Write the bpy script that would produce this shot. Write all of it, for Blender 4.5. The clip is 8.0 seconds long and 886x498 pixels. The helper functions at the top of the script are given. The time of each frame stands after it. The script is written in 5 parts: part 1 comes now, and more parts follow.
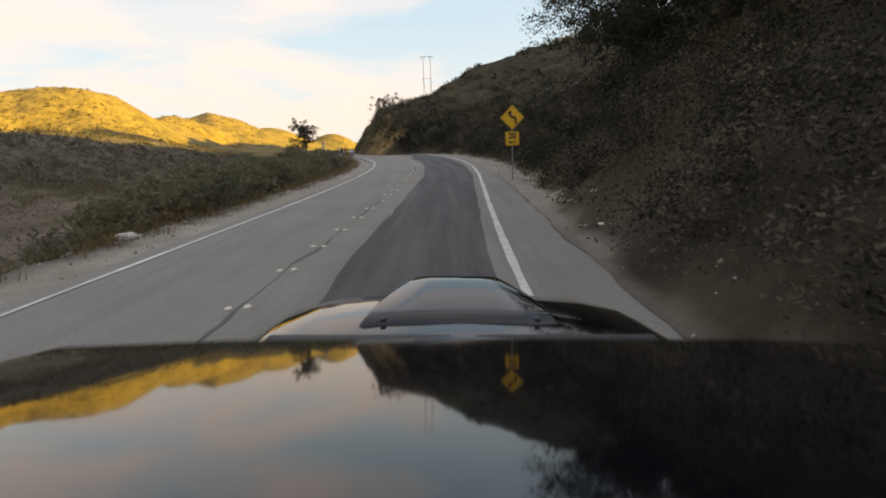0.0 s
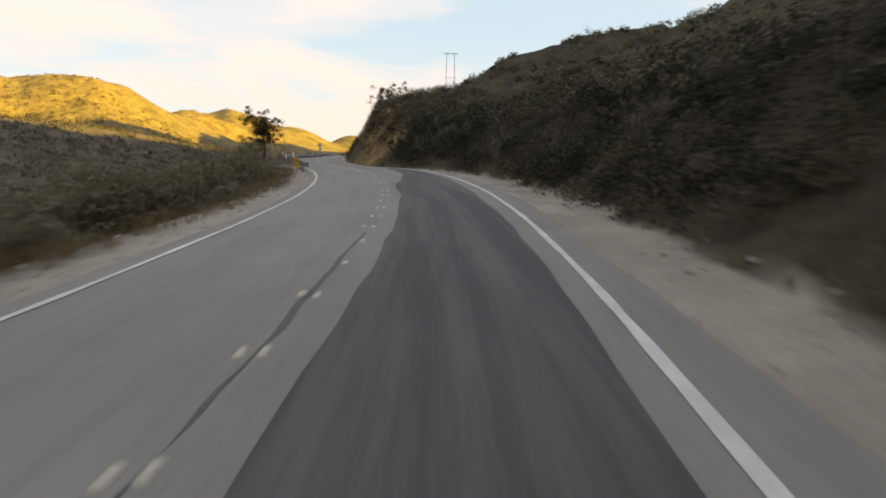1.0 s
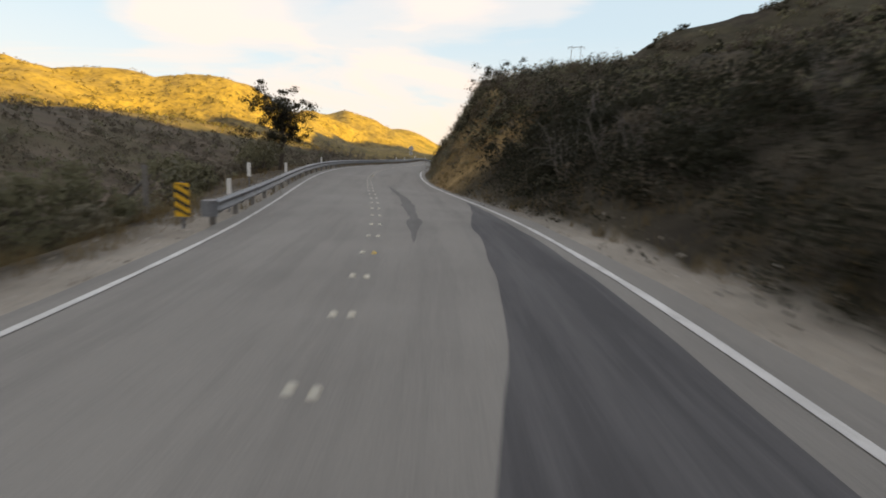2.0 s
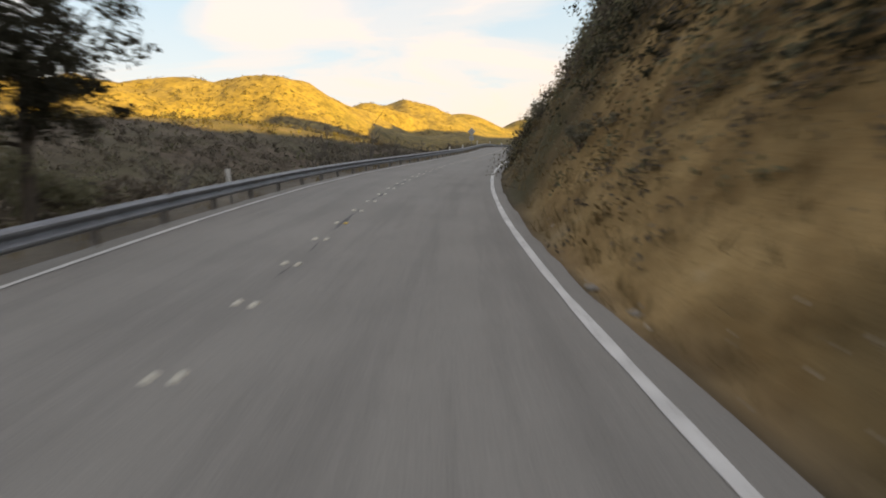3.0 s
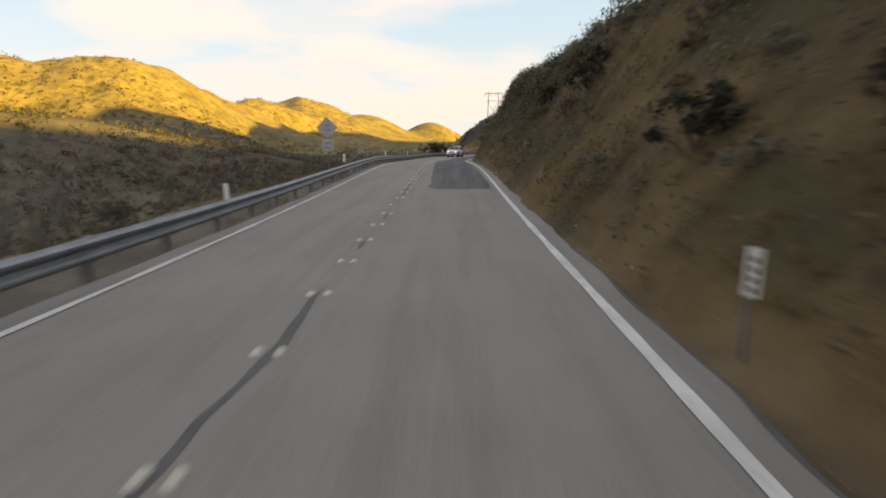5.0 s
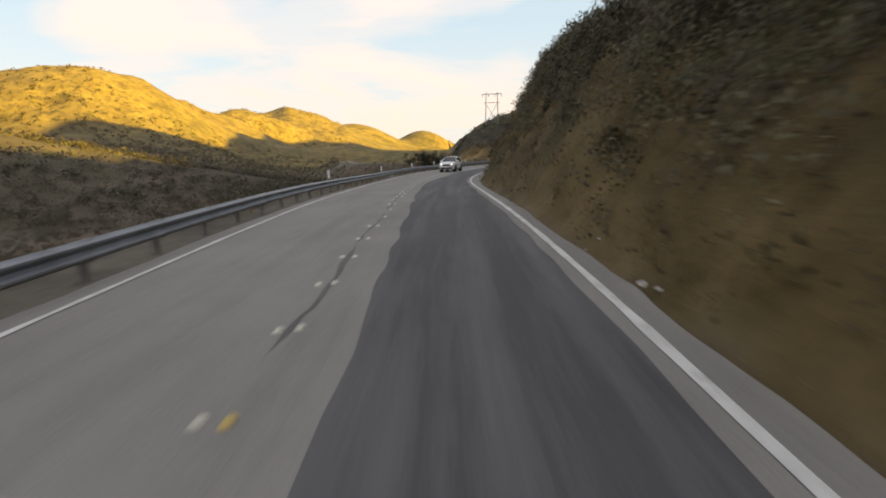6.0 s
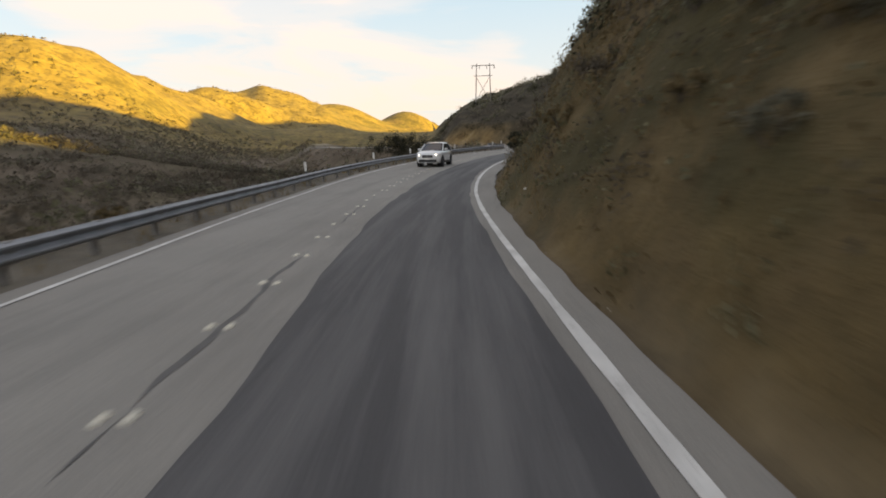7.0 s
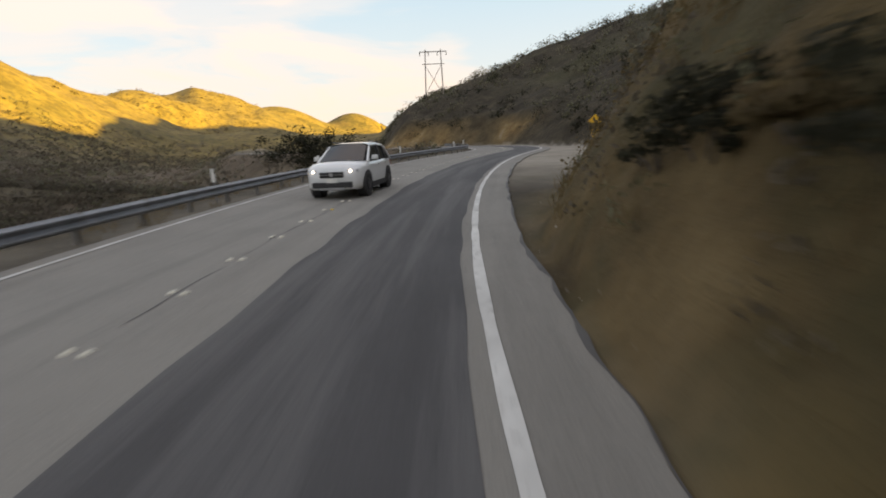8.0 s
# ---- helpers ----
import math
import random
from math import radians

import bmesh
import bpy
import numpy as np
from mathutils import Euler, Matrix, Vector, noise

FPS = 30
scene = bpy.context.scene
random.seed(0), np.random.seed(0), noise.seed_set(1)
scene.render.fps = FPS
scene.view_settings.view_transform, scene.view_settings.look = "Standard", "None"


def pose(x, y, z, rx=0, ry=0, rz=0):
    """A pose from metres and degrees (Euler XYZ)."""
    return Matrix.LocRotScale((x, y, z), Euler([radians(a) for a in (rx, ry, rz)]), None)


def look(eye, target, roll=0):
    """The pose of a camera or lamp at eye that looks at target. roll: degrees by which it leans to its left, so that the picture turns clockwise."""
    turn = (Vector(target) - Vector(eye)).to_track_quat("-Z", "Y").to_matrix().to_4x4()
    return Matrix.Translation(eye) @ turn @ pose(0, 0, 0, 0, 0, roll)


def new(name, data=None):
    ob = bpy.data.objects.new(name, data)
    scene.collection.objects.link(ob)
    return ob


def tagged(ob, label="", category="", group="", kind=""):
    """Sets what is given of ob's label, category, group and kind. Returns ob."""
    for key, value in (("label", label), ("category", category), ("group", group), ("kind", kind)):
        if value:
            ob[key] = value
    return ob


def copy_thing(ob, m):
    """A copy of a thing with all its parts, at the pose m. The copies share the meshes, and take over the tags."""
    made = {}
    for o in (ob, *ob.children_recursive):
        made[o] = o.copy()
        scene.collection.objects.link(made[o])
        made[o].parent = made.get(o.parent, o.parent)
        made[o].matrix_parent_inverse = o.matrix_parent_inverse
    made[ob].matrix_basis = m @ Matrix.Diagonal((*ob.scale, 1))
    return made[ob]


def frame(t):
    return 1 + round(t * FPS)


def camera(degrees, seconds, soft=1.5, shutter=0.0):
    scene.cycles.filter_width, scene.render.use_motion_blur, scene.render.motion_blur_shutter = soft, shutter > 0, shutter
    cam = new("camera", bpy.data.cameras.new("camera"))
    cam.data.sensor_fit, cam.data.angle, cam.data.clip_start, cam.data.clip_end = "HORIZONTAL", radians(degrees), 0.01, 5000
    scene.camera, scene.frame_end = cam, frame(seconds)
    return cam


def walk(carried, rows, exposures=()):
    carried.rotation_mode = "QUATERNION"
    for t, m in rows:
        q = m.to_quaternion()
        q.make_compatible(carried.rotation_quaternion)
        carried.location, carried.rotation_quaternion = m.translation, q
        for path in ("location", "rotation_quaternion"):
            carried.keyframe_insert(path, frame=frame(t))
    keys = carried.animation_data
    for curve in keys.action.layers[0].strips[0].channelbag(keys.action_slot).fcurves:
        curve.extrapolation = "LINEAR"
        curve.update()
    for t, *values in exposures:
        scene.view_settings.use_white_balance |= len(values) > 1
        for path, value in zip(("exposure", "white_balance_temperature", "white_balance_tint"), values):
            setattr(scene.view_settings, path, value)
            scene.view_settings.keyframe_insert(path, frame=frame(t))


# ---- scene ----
# The drive: seconds, place, yaw, pitch, lean of a camera on a car's roof
EYE = 1.78
ROWS = [
    (0.00, 0.00, 0.00, 1.780, -25.92, -10.65, 1.91),
    (0.25, 2.72, 5.38, 1.987, -26.61, -10.41, 0.74),
    (0.50, 5.47, 10.71, 2.214, -26.83, -10.18, -0.18),
    (0.75, 8.17, 16.02, 2.458, -25.77, -10.02, -0.33),
    (1.00, 10.72, 21.37, 2.714, -23.95, -9.92, -0.36),
    (1.25, 13.05, 26.77, 2.970, -21.62, -10.00, -1.01),
    (1.50, 15.13, 32.24, 3.223, -18.78, -10.06, -1.56),
    (1.75, 16.89, 37.78, 3.484, -15.26, -9.78, -1.38),
    (2.00, 18.29, 43.38, 3.746, -11.77, -9.71, -0.92),
    (2.25, 19.37, 49.01, 3.969, -9.07, -10.55, -0.36),
    (2.50, 20.21, 54.64, 4.122, -6.84, -11.44, 0.08),
    (2.75, 20.84, 60.26, 4.221, -4.78, -11.70, 0.03),
    (3.00, 21.29, 65.85, 4.310, -3.66, -11.59, -0.22),
    (3.25, 21.72, 71.39, 4.429, -4.46, -11.00, -0.50),
    (3.50, 22.29, 76.88, 4.588, -6.27, -10.45, -0.87),
    (3.75, 23.05, 82.30, 4.764, -8.75, -10.62, -1.41),
    (4.00, 24.05, 87.63, 4.931, -11.24, -10.89, -1.87),
    (4.25, 25.22, 92.88, 5.093, -12.86, -10.68, -2.10),
    (4.50, 26.51, 98.04, 5.260, -13.97, -10.52, -1.96),
    (4.75, 27.87, 103.14, 5.412, -14.59, -10.97, -1.01),
    (5.00, 29.24, 108.18, 5.533, -14.88, -11.42, 0.03),
    (5.25, 30.63, 113.16, 5.638, -14.97, -11.34, 0.51),
    (5.50, 31.99, 118.10, 5.752, -14.99, -11.08, 0.80),
    (5.75, 33.36, 122.97, 5.890, -15.20, -10.73, 1.04),
    (6.00, 34.73, 127.79, 6.046, -15.48, -10.51, 1.21),
    (6.25, 36.11, 132.54, 6.200, -15.80, -10.71, 1.33),
    (6.50, 37.50, 137.23, 6.326, -16.20, -11.17, 1.35),
    (6.75, 38.92, 141.86, 6.402, -16.67, -11.90, 1.18),
    (7.00, 40.35, 146.42, 6.423, -17.28, -12.61, 1.07),
    (7.25, 41.83, 150.90, 6.402, -18.08, -12.96, 1.29),
    (7.50, 43.35, 155.29, 6.362, -19.19, -13.07, 1.64),
    (7.75, 44.96, 159.59, 6.323, -20.88, -12.92, 2.02),
    (8.00, 46.69, 163.78, 6.295, -22.78, -12.65, 2.42),
]
cam = camera(85.35, 8.0, soft=1.8, shutter=0.3)
# the road's cross fall by the second at which it is driven, in degrees, right side low
LEAN_T = [0.0, 1.0, 1.5, 1.9, 2.3, 2.8, 3.2, 3.6, 4.1, 4.7, 5.5, 8.0]
LEAN_D = [0.0, -0.3, -0.9, -2.2, -2.2, 0.4, 2.6, 2.7, 1.4, 0.4, 0.3, 0.3]
POSES = []
for t, x, y, z, w, p, r in ROWS:
    lean = float(np.interp(t, LEAN_T, LEAN_D))
    off = EYE * math.sin(radians(lean))
    POSES.append((t, pose(x + off * math.cos(radians(w)), y + off * math.sin(radians(w)), z, 90 + p, 0, w) @ pose(0, 0, 0, 0, 0, -r - lean)))
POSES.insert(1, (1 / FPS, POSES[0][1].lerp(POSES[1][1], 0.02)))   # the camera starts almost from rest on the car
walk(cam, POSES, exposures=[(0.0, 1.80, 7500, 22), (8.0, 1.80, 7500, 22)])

# ---- sky and sun ----
SUN_EL, SUN_AZ = 14.0, 126.0   # degrees over the horizon, clockwise from +y
world = bpy.data.worlds.new("world")
scene.world = world
world.use_nodes = True
wt = world.node_tree
wt.nodes.clear()


def node(tree, kind, **props):
    n = tree.nodes.new(kind)
    for k, v in props.items():
        if k == "inputs":
            for name, value in v.items():
                n.inputs[name].default_value = value
        else:
            setattr(n, k, v)
    return n


def ramp(tree, fac, stops, interp="LINEAR"):
    n = tree.nodes.new("ShaderNodeValToRGB")
    n.color_ramp.interpolation = interp
    el = n.color_ramp.elements
    while len(el) < len(stops):
        el.new(0.5)
    for e, (p, c) in zip(el, stops):
        e.position = p
        e.color = (*c, 1) if len(c) == 3 else c
    tree.links.new(fac, n.inputs[0])
    return n.outputs[0]


def mixc(tree, fac, a, b, blend="MIX"):
    n = tree.nodes.new("ShaderNodeMix")
    n.data_type, n.blend_type = "RGBA", blend
    for sock, v in ((n.inputs[0], fac), (n.inputs[6], a), (n.inputs[7], b)):
        if isinstance(v, (int, float)):
            sock.default_value = v
        elif isinstance(v, tuple):
            sock.default_value = (*v, 1)
        else:
            tree.links.new(v, sock)
    return n.outputs[2]


def math_n(tree, op, a, b=0.5, clamp=False):
    n = tree.nodes.new("ShaderNodeMath")
    n.operation, n.use_clamp = op, clamp
    for sock, v in ((n.inputs[0], a), (n.inputs[1], b)):
        if isinstance(v, (int, float)):
            sock.default_value = v
        else:
            tree.links.new(v, sock)
    return n.outputs[0]


sky = node(wt, "ShaderNodeTexSky", sky_type="NISHITA", sun_disc=False, sun_elevation=radians(SUN_EL), sun_rotation=radians(SUN_AZ),
           air_density=1.0, dust_density=1.5, ozone_density=1.0)
coord = node(wt, "ShaderNodeTexCoord")
sep = node(wt, "ShaderNodeSeparateXYZ")
wt.links.new(coord.outputs["Generated"], sep.inputs[0])
# cloud sheet: the view direction laid out on a flat layer overhead
lift = math_n(wt, "ADD", math_n(wt, "MAXIMUM", sep.outputs[2], 0.0), 0.16)
comb = node(wt, "ShaderNodeCombineXYZ")
wt.links.new(math_n(wt, "DIVIDE", sep.outputs[0], lift), comb.inputs[0])
wt.links.new(math_n(wt, "DIVIDE", sep.outputs[1], lift), comb.inputs[1])
cmap = node(wt, "ShaderNodeMapping")
cmap.inputs["Rotation"].default_value = (0, 0, radians(25))
cmap.inputs["Location"].default_value = (2.3, 0.9, 0)
cmap.inputs["Scale"].default_value = (0.55, 0.95, 1)
wt.links.new(comb.outputs[0], cmap.inputs[0])
cn = node(wt, "ShaderNodeTexNoise", inputs={"Scale": 1.15, "Detail": 8.0, "Roughness": 0.55, "Distortion": 0.9})
wt.links.new(cmap.outputs[0], cn.inputs["Vector"])
# cloud banks (+) and clear gaps (-): azimuth, elevation, reach in degrees, weight
thick = cn.outputs[0]
for az, el, reach, weight in ((-25, 17, 9, -0.20), (0, 19, 8, -0.16), (35, 17, 12, -0.17), (-17, 14, 6, 0.13), (9, 11, 12, 0.13), (23, 13, 6, 0.09), (-9, 9, 8, 0.06), (15, 30, 12, 0.08), (-45, 20, 12, 0.06)):
    dot = node(wt, "ShaderNodeVectorMath", operation="DOT_PRODUCT")
    wt.links.new(coord.outputs["Generated"], dot.inputs[0])
    dot.inputs[1].default_value = (math.sin(radians(az)) * math.cos(radians(el)), math.cos(radians(az)) * math.cos(radians(el)), math.sin(radians(el)))
    c0 = math.cos(radians(reach))
    near = math_n(wt, "DIVIDE", math_n(wt, "SUBTRACT", dot.outputs["Value"], c0), 1 - c0, True)
    thick = math_n(wt, "ADD", thick, math_n(wt, "MULTIPLY", near, weight))
cloud = ramp(wt, thick, [(0.42, (0, 0, 0)), (0.55, (0.45, 0.45, 0.45)), (0.70, (0.97, 0.97, 0.97))], "EASE")
# thicker towards the horizon
low = math_n(wt, "SUBTRACT", 1.0, math_n(wt, "MULTIPLY", sep.outputs[2], 4.0), True)
cover = math_n(wt, "ADD", cloud, math_n(wt, "MULTIPLY", low, 0.62), True)
tint = ramp(wt, sep.outputs[2], [(0.0, (0.80, 0.735, 0.60)), (0.16, (0.765, 0.755, 0.705)), (0.45, (0.75, 0.77, 0.78)), (0.8, (0.94, 0.91, 0.90))])
blue = mixc(wt, 1.0, sky.outputs[0], (0.15, 0.15, 0.15), "MULTIPLY")
blue = mixc(wt, 0.82, blue, ramp(wt, sep.outputs[2], [(0.1, (0.52, 0.75, 0.84)), (0.45, (0.46, 0.68, 0.83)), (0.9, (0.45, 0.60, 0.78))]))
skyc = mixc(wt, cover, blue, tint)
bg = node(wt, "ShaderNodeBackground", inputs={"Strength": 0.37})
wt.links.new(skyc, bg.inputs[0])
wo = node(wt, "ShaderNodeOutputWorld")
wt.links.new(bg.outputs[0], wo.inputs[0])

sun = new("sun", bpy.data.lights.new("sun", "SUN"))
sun.data.energy, sun.data.angle, sun.data.color = 5.2, radians(0.5), (1.0, 0.75, 0.06)
to_sun = Vector((math.sin(radians(SUN_AZ)) * math.cos(radians(SUN_EL)), math.cos(radians(SUN_AZ)) * math.cos(radians(SUN_EL)), math.sin(radians(SUN_EL))))
sun.matrix_world = look(to_sun * 100, (0, 0, 0))


# ---- materials ----
def material(name, rough=0.85, metal=0.0):
    m = bpy.data.materials.new(name)
    m.use_nodes = True
    t = m.node_tree
    b = t.nodes["Principled BSDF"]
    b.inputs["Roughness"].default_value, b.inputs["Metallic"].default_value = rough, metal
    return m, t, b


def noise_n(t, scale, detail=4.0, rough=0.55, coord_name="Object", stretch=(1, 1, 1)):
    tc = t.nodes.new("ShaderNodeTexCoord")
    mp = t.nodes.new("ShaderNodeMapping")
    mp.inputs["Scale"].default_value = stretch
    t.links.new(tc.outputs[coord_name], mp.inputs[0])
    n = t.nodes.new("ShaderNodeTexNoise")
    n.inputs["Scale"].default_value, n.inputs["Detail"].default_value, n.inputs["Roughness"].default_value = scale, detail, rough
    t.links.new(mp.outputs[0], n.inputs["Vector"])
    return n.outputs[0]


def bump_n(t, b, height, strength=0.4, dist=0.02):
    n = t.nodes.new("ShaderNodeBump")
    n.inputs["Strength"].default_value, n.inputs["Distance"].default_value = strength, dist
    t.links.new(height, n.inputs["Height"])
    t.links.new(n.outputs[0], b.inputs["Normal"])


def attr_n(t, name):
    n = t.nodes.new("ShaderNodeAttribute")
    n.attribute_name = name
    return n.outputs["Fac"]


def simple(name, colour, rough=0.6, metal=0.0, vary=0.25, scale=6.0, bump=0.0):
    """One paint or stuff with grain and blotches."""
    m, t, b = material(name, rough, metal)
    lo, hi = tuple(c * (1 - vary) for c in colour), tuple(min(1, c * (1 + vary)) for c in colour)
    n = math_n(t, "ADD", math_n(t, "MULTIPLY", noise_n(t, scale), 0.6), math_n(t, "MULTIPLY", noise_n(t, scale * 9), 0.4))
    t.links.new(ramp(t, n, [(0.32, lo), (0.68, hi)]), b.inputs["Base Color"])
    if bump:
        bump_n(t, b, n, bump, 0.01)
    return m


def asphalt(name, base, warm, worn):
    m, t, b = material(name, 0.8)
    fine = noise_n(t, 55.0, 3.0, 0.7)
    blot = noise_n(t, 0.45, 5.0, 0.6)
    cx = t.nodes.new("ShaderNodeCombineXYZ")
    t.links.new(math_n(t, "MULTIPLY", attr_n(t, "lat"), 1.7), cx.inputs[0])
    t.links.new(math_n(t, "MULTIPLY", attr_n(t, "run"), 0.10), cx.inputs[1])
    sn = t.nodes.new("ShaderNodeTexNoise")
    sn.inputs["Scale"].default_value, sn.inputs["Detail"].default_value, sn.inputs["Roughness"].default_value = 1.0, 6.0, 0.65
    t.links.new(cx.outputs[0], sn.inputs["Vector"])
    streak = sn.outputs[0]
    c = ramp(t, blot, [(0.3, tuple(v * 0.82 for v in base)), (0.7, tuple(v * 1.18 for v in base))])
    c = mixc(t, ramp(t, streak, [(0.45, (0, 0, 0)), (0.68, (worn, worn, worn))]), c, warm)
    c = mixc(t, ramp(t, streak, [(0.30, (0.6, 0.6, 0.6)), (0.50, (0, 0, 0))]), c, tuple(v * 0.62 for v in base))
    c = mixc(t, 0.35, c, ramp(t, fine, [(0.3, tuple(v * 0.45 for v in base)), (0.75, tuple(v * 1.9 for v in base))]))
    t.links.new(c, b.inputs["Base Color"])
    b.inputs["Specular IOR Level"].default_value = 0.3
    bump_n(t, b, fine, 0.35, 0.01)
    return m


ASPHALT = asphalt("old_asphalt", (0.202, 0.190, 0.168), (0.250, 0.236, 0.205), 0.5)
PATCH = asphalt("new_asphalt", (0.067, 0.065, 0.065), (0.158, 0.152, 0.146), 0.8)
TAR = asphalt("tar_stain", (0.118, 0.113, 0.104), (0.165, 0.157, 0.142), 0.6)
SEAL = simple("crack_sealer", (0.070, 0.066, 0.062), 0.7, vary=0.4, scale=3)
def worn_paint():
    m, t, b = material("road_paint", 0.7)
    c = ramp(t, noise_n(t, 2.0, 5.0), [(0.3, (0.44, 0.43, 0.40)), (0.7, (0.64, 0.63, 0.59))])
    c = mixc(t, ramp(t, noise_n(t, 9.0, 6.0, 0.7), [(0.56, (0, 0, 0)), (0.68, (0.8, 0.8, 0.8))]), c, (0.19, 0.175, 0.155))
    t.links.new(c, b.inputs["Base Color"])
    return m


LINE = worn_paint()
DOT = simple("marker_ceramic", (0.62, 0.58, 0.46), 0.4, vary=0.2)
DOT_Y = simple("marker_yellow", (0.65, 0.42, 0.04), 0.45, vary=0.2)
GALV = simple("galvanized_steel", (0.21, 0.215, 0.225), 0.5, 0.55, vary=0.3, scale=2.5)
POSTWOOD = simple("weathered_post", (0.185, 0.172, 0.155), 0.9, vary=0.4, scale=4, bump=0.4)
POLEWOOD = simple("pole_wood", (0.30, 0.27, 0.24), 0.9, vary=0.4, scale=1)
WHITE = simple("white_reflective", (0.75, 0.74, 0.70), 0.5, vary=0.12)
YELLOW = simple("sign_yellow", (0.80, 0.44, 0.02), 0.45, vary=0.1, scale=3)
BLACK = simple("sign_black", (0.015, 0.015, 0.015), 0.5, vary=0.3)
ALU = simple("sign_back", (0.46, 0.45, 0.42), 0.6, 0.15, vary=0.2)


def ground_material():
    """Sand at the road's edge, ochre earth on the cuts, dry brush elsewhere."""
    m, t, b = material("earth_and_dry_grass", 0.95)
    b.inputs["Specular IOR Level"].default_value = 0.15
    big, mid, fine = noise_n(t, 0.05, 5.0), noise_n(t, 0.5, 6.0, 0.65), noise_n(t, 7.0, 4.0, 0.7)
    sand = ramp(t, mid, [(0.3, (0.29, 0.263, 0.222)), (0.7, (0.44, 0.404, 0.345))])
    cut = ramp(t, mid, [(0.3, (0.068, 0.050, 0.026)), (0.52, (0.132, 0.095, 0.047)), (0.75, (0.205, 0.150, 0.078))])
    brush = ramp(t, mid, [(0.3, (0.032, 0.027, 0.020)), (0.5, (0.060, 0.051, 0.036)), (0.72, (0.108, 0.090, 0.063))])
    # far hills: dry grass, with part of the low sun's yellow in the colour
    sun_gold = ramp(t, noise_n(t, 0.09, 8.0, 0.72), [(0.34, (0.112, 0.085, 0.040)), (0.46, (0.222, 0.168, 0.072)), (0.66, (0.335, 0.256, 0.098))])
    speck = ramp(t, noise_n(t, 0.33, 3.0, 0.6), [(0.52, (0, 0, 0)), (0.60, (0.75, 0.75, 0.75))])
    sun_gold = mixc(t, speck, sun_gold, (0.125, 0.100, 0.066))
    straw = ramp(t, noise_n(t, 0.16, 6.0, 0.65), [(0.36, (0.100, 0.079, 0.058)), (0.5, (0.168, 0.132, 0.098)), (0.66, (0.240, 0.190, 0.142))])
    c = mixc(t, attr_n(t, "straw"), brush, straw)
    c = mixc(t, attr_n(t, "far"), c, sun_gold)
    green = ramp(t, big, [(0.45, (0, 0, 0)), (0.62, (0.45, 0.45, 0.45))])
    c = mixc(t, math_n(t, "MULTIPLY", green, attr_n(t, "grassy")), c, (0.10, 0.10, 0.05))
    cut = mixc(t, ramp(t, noise_n(t, 0.22, 5.0, 0.6), [(0.46, (0, 0, 0)), (0.58, (0.75, 0.75, 0.75))]), cut, (0.058, 0.054, 0.026))
    cut = mixc(t, ramp(t, noise_n(t, 0.13, 4.0, 0.6), [(0.50, (0, 0, 0)), (0.60, (0.7, 0.7, 0.7))]), cut, ramp(t, mid, [(0.3, (0.085, 0.058, 0.022)), (0.7, (0.185, 0.128, 0.055))]))
    cut = mixc(t, attr_n(t, "ochre"), cut, ramp(t, mid, [(0.35, (0.20, 0.125, 0.052)), (0.6, (0.38, 0.26, 0.12)), (0.75, (0.52, 0.42, 0.29))]))
    c = mixc(t, attr_n(t, "cut"), c, cut)
    c = mixc(t, attr_n(t, "sand"), c, sand)
    c = mixc(t, 0.3, c, ramp(t, fine, [(0.25, (0.03, 0.026, 0.02)), (0.75, (0.42, 0.36, 0.27))]), "OVERLAY")
    t.links.new(c, b.inputs["Base Color"])
    bump_n(t, b, math_n(t, "ADD", mid, math_n(t, "MULTIPLY", fine, 0.35)), 0.7, 0.25)
    return m


GROUND = ground_material()


def leaf_material(name, dark, light, dry):
    """Leaves: one tone for each clump, a little of their own."""
    m, t, b = material(name, 0.8)
    b.inputs["Specular IOR Level"].default_value = 0.2
    g = t.nodes.new("ShaderNodeNewGeometry")
    stops = [(0.0, dark), (0.55, light), (0.86, light), (1.0, dry)]
    c = mixc(t, 0.28, ramp(t, attr_n(t, "tone"), stops), ramp(t, g.outputs["Random Per Island"], stops))
    o = t.nodes.new("ShaderNodeObjectInfo")
    c = mixc(t, 0.3, c, ramp(t, o.outputs["Random"], [(0.0, dark), (0.5, light), (1.0, dry)]))
    t.links.new(c, b.inputs["Base Color"])
    # thin leaves let part of the light through
    back, mix, out = t.nodes.new("ShaderNodeBsdfTranslucent"), t.nodes.new("ShaderNodeMixShader"), t.nodes["Material Output"]
    t.links.new(c, back.inputs["Color"])
    mix.inputs[0].default_value = 0.48
    t.links.new(b.outputs[0], mix.inputs[1])
    t.links.new(back.outputs[0], mix.inputs[2])
    t.links.new(mix.outputs[0], out.inputs["Surface"])
    return m


LEAF_DARK = leaf_material("leaf_dark_green", (0.020, 0.021, 0.013), (0.046, 0.045, 0.027), (0.075, 0.064, 0.040))
LEAF_GREY = leaf_material("leaf_grey_sage", (0.072, 0.062, 0.047), (0.150, 0.126, 0.094), (0.220, 0.175, 0.120))
LEAF_SAGE = leaf_material("leaf_pale_sage", (0.115, 0.112, 0.080), (0.210, 0.195, 0.140), (0.300, 0.255, 0.170))
LEAF_OLIVE = leaf_material("leaf_olive", (0.095, 0.094, 0.054), (0.195, 0.185, 0.112), (0.275, 0.240, 0.150))
LEAF_DRY = leaf_material("leaf_dry_straw", (0.100, 0.072, 0.036), (0.190, 0.140, 0.070), (0.280, 0.210, 0.110))
LEAF_GOLD = leaf_material("brush_far", (0.100, 0.078, 0.042), (0.175, 0.134, 0.068), (0.250, 0.190, 0.095))
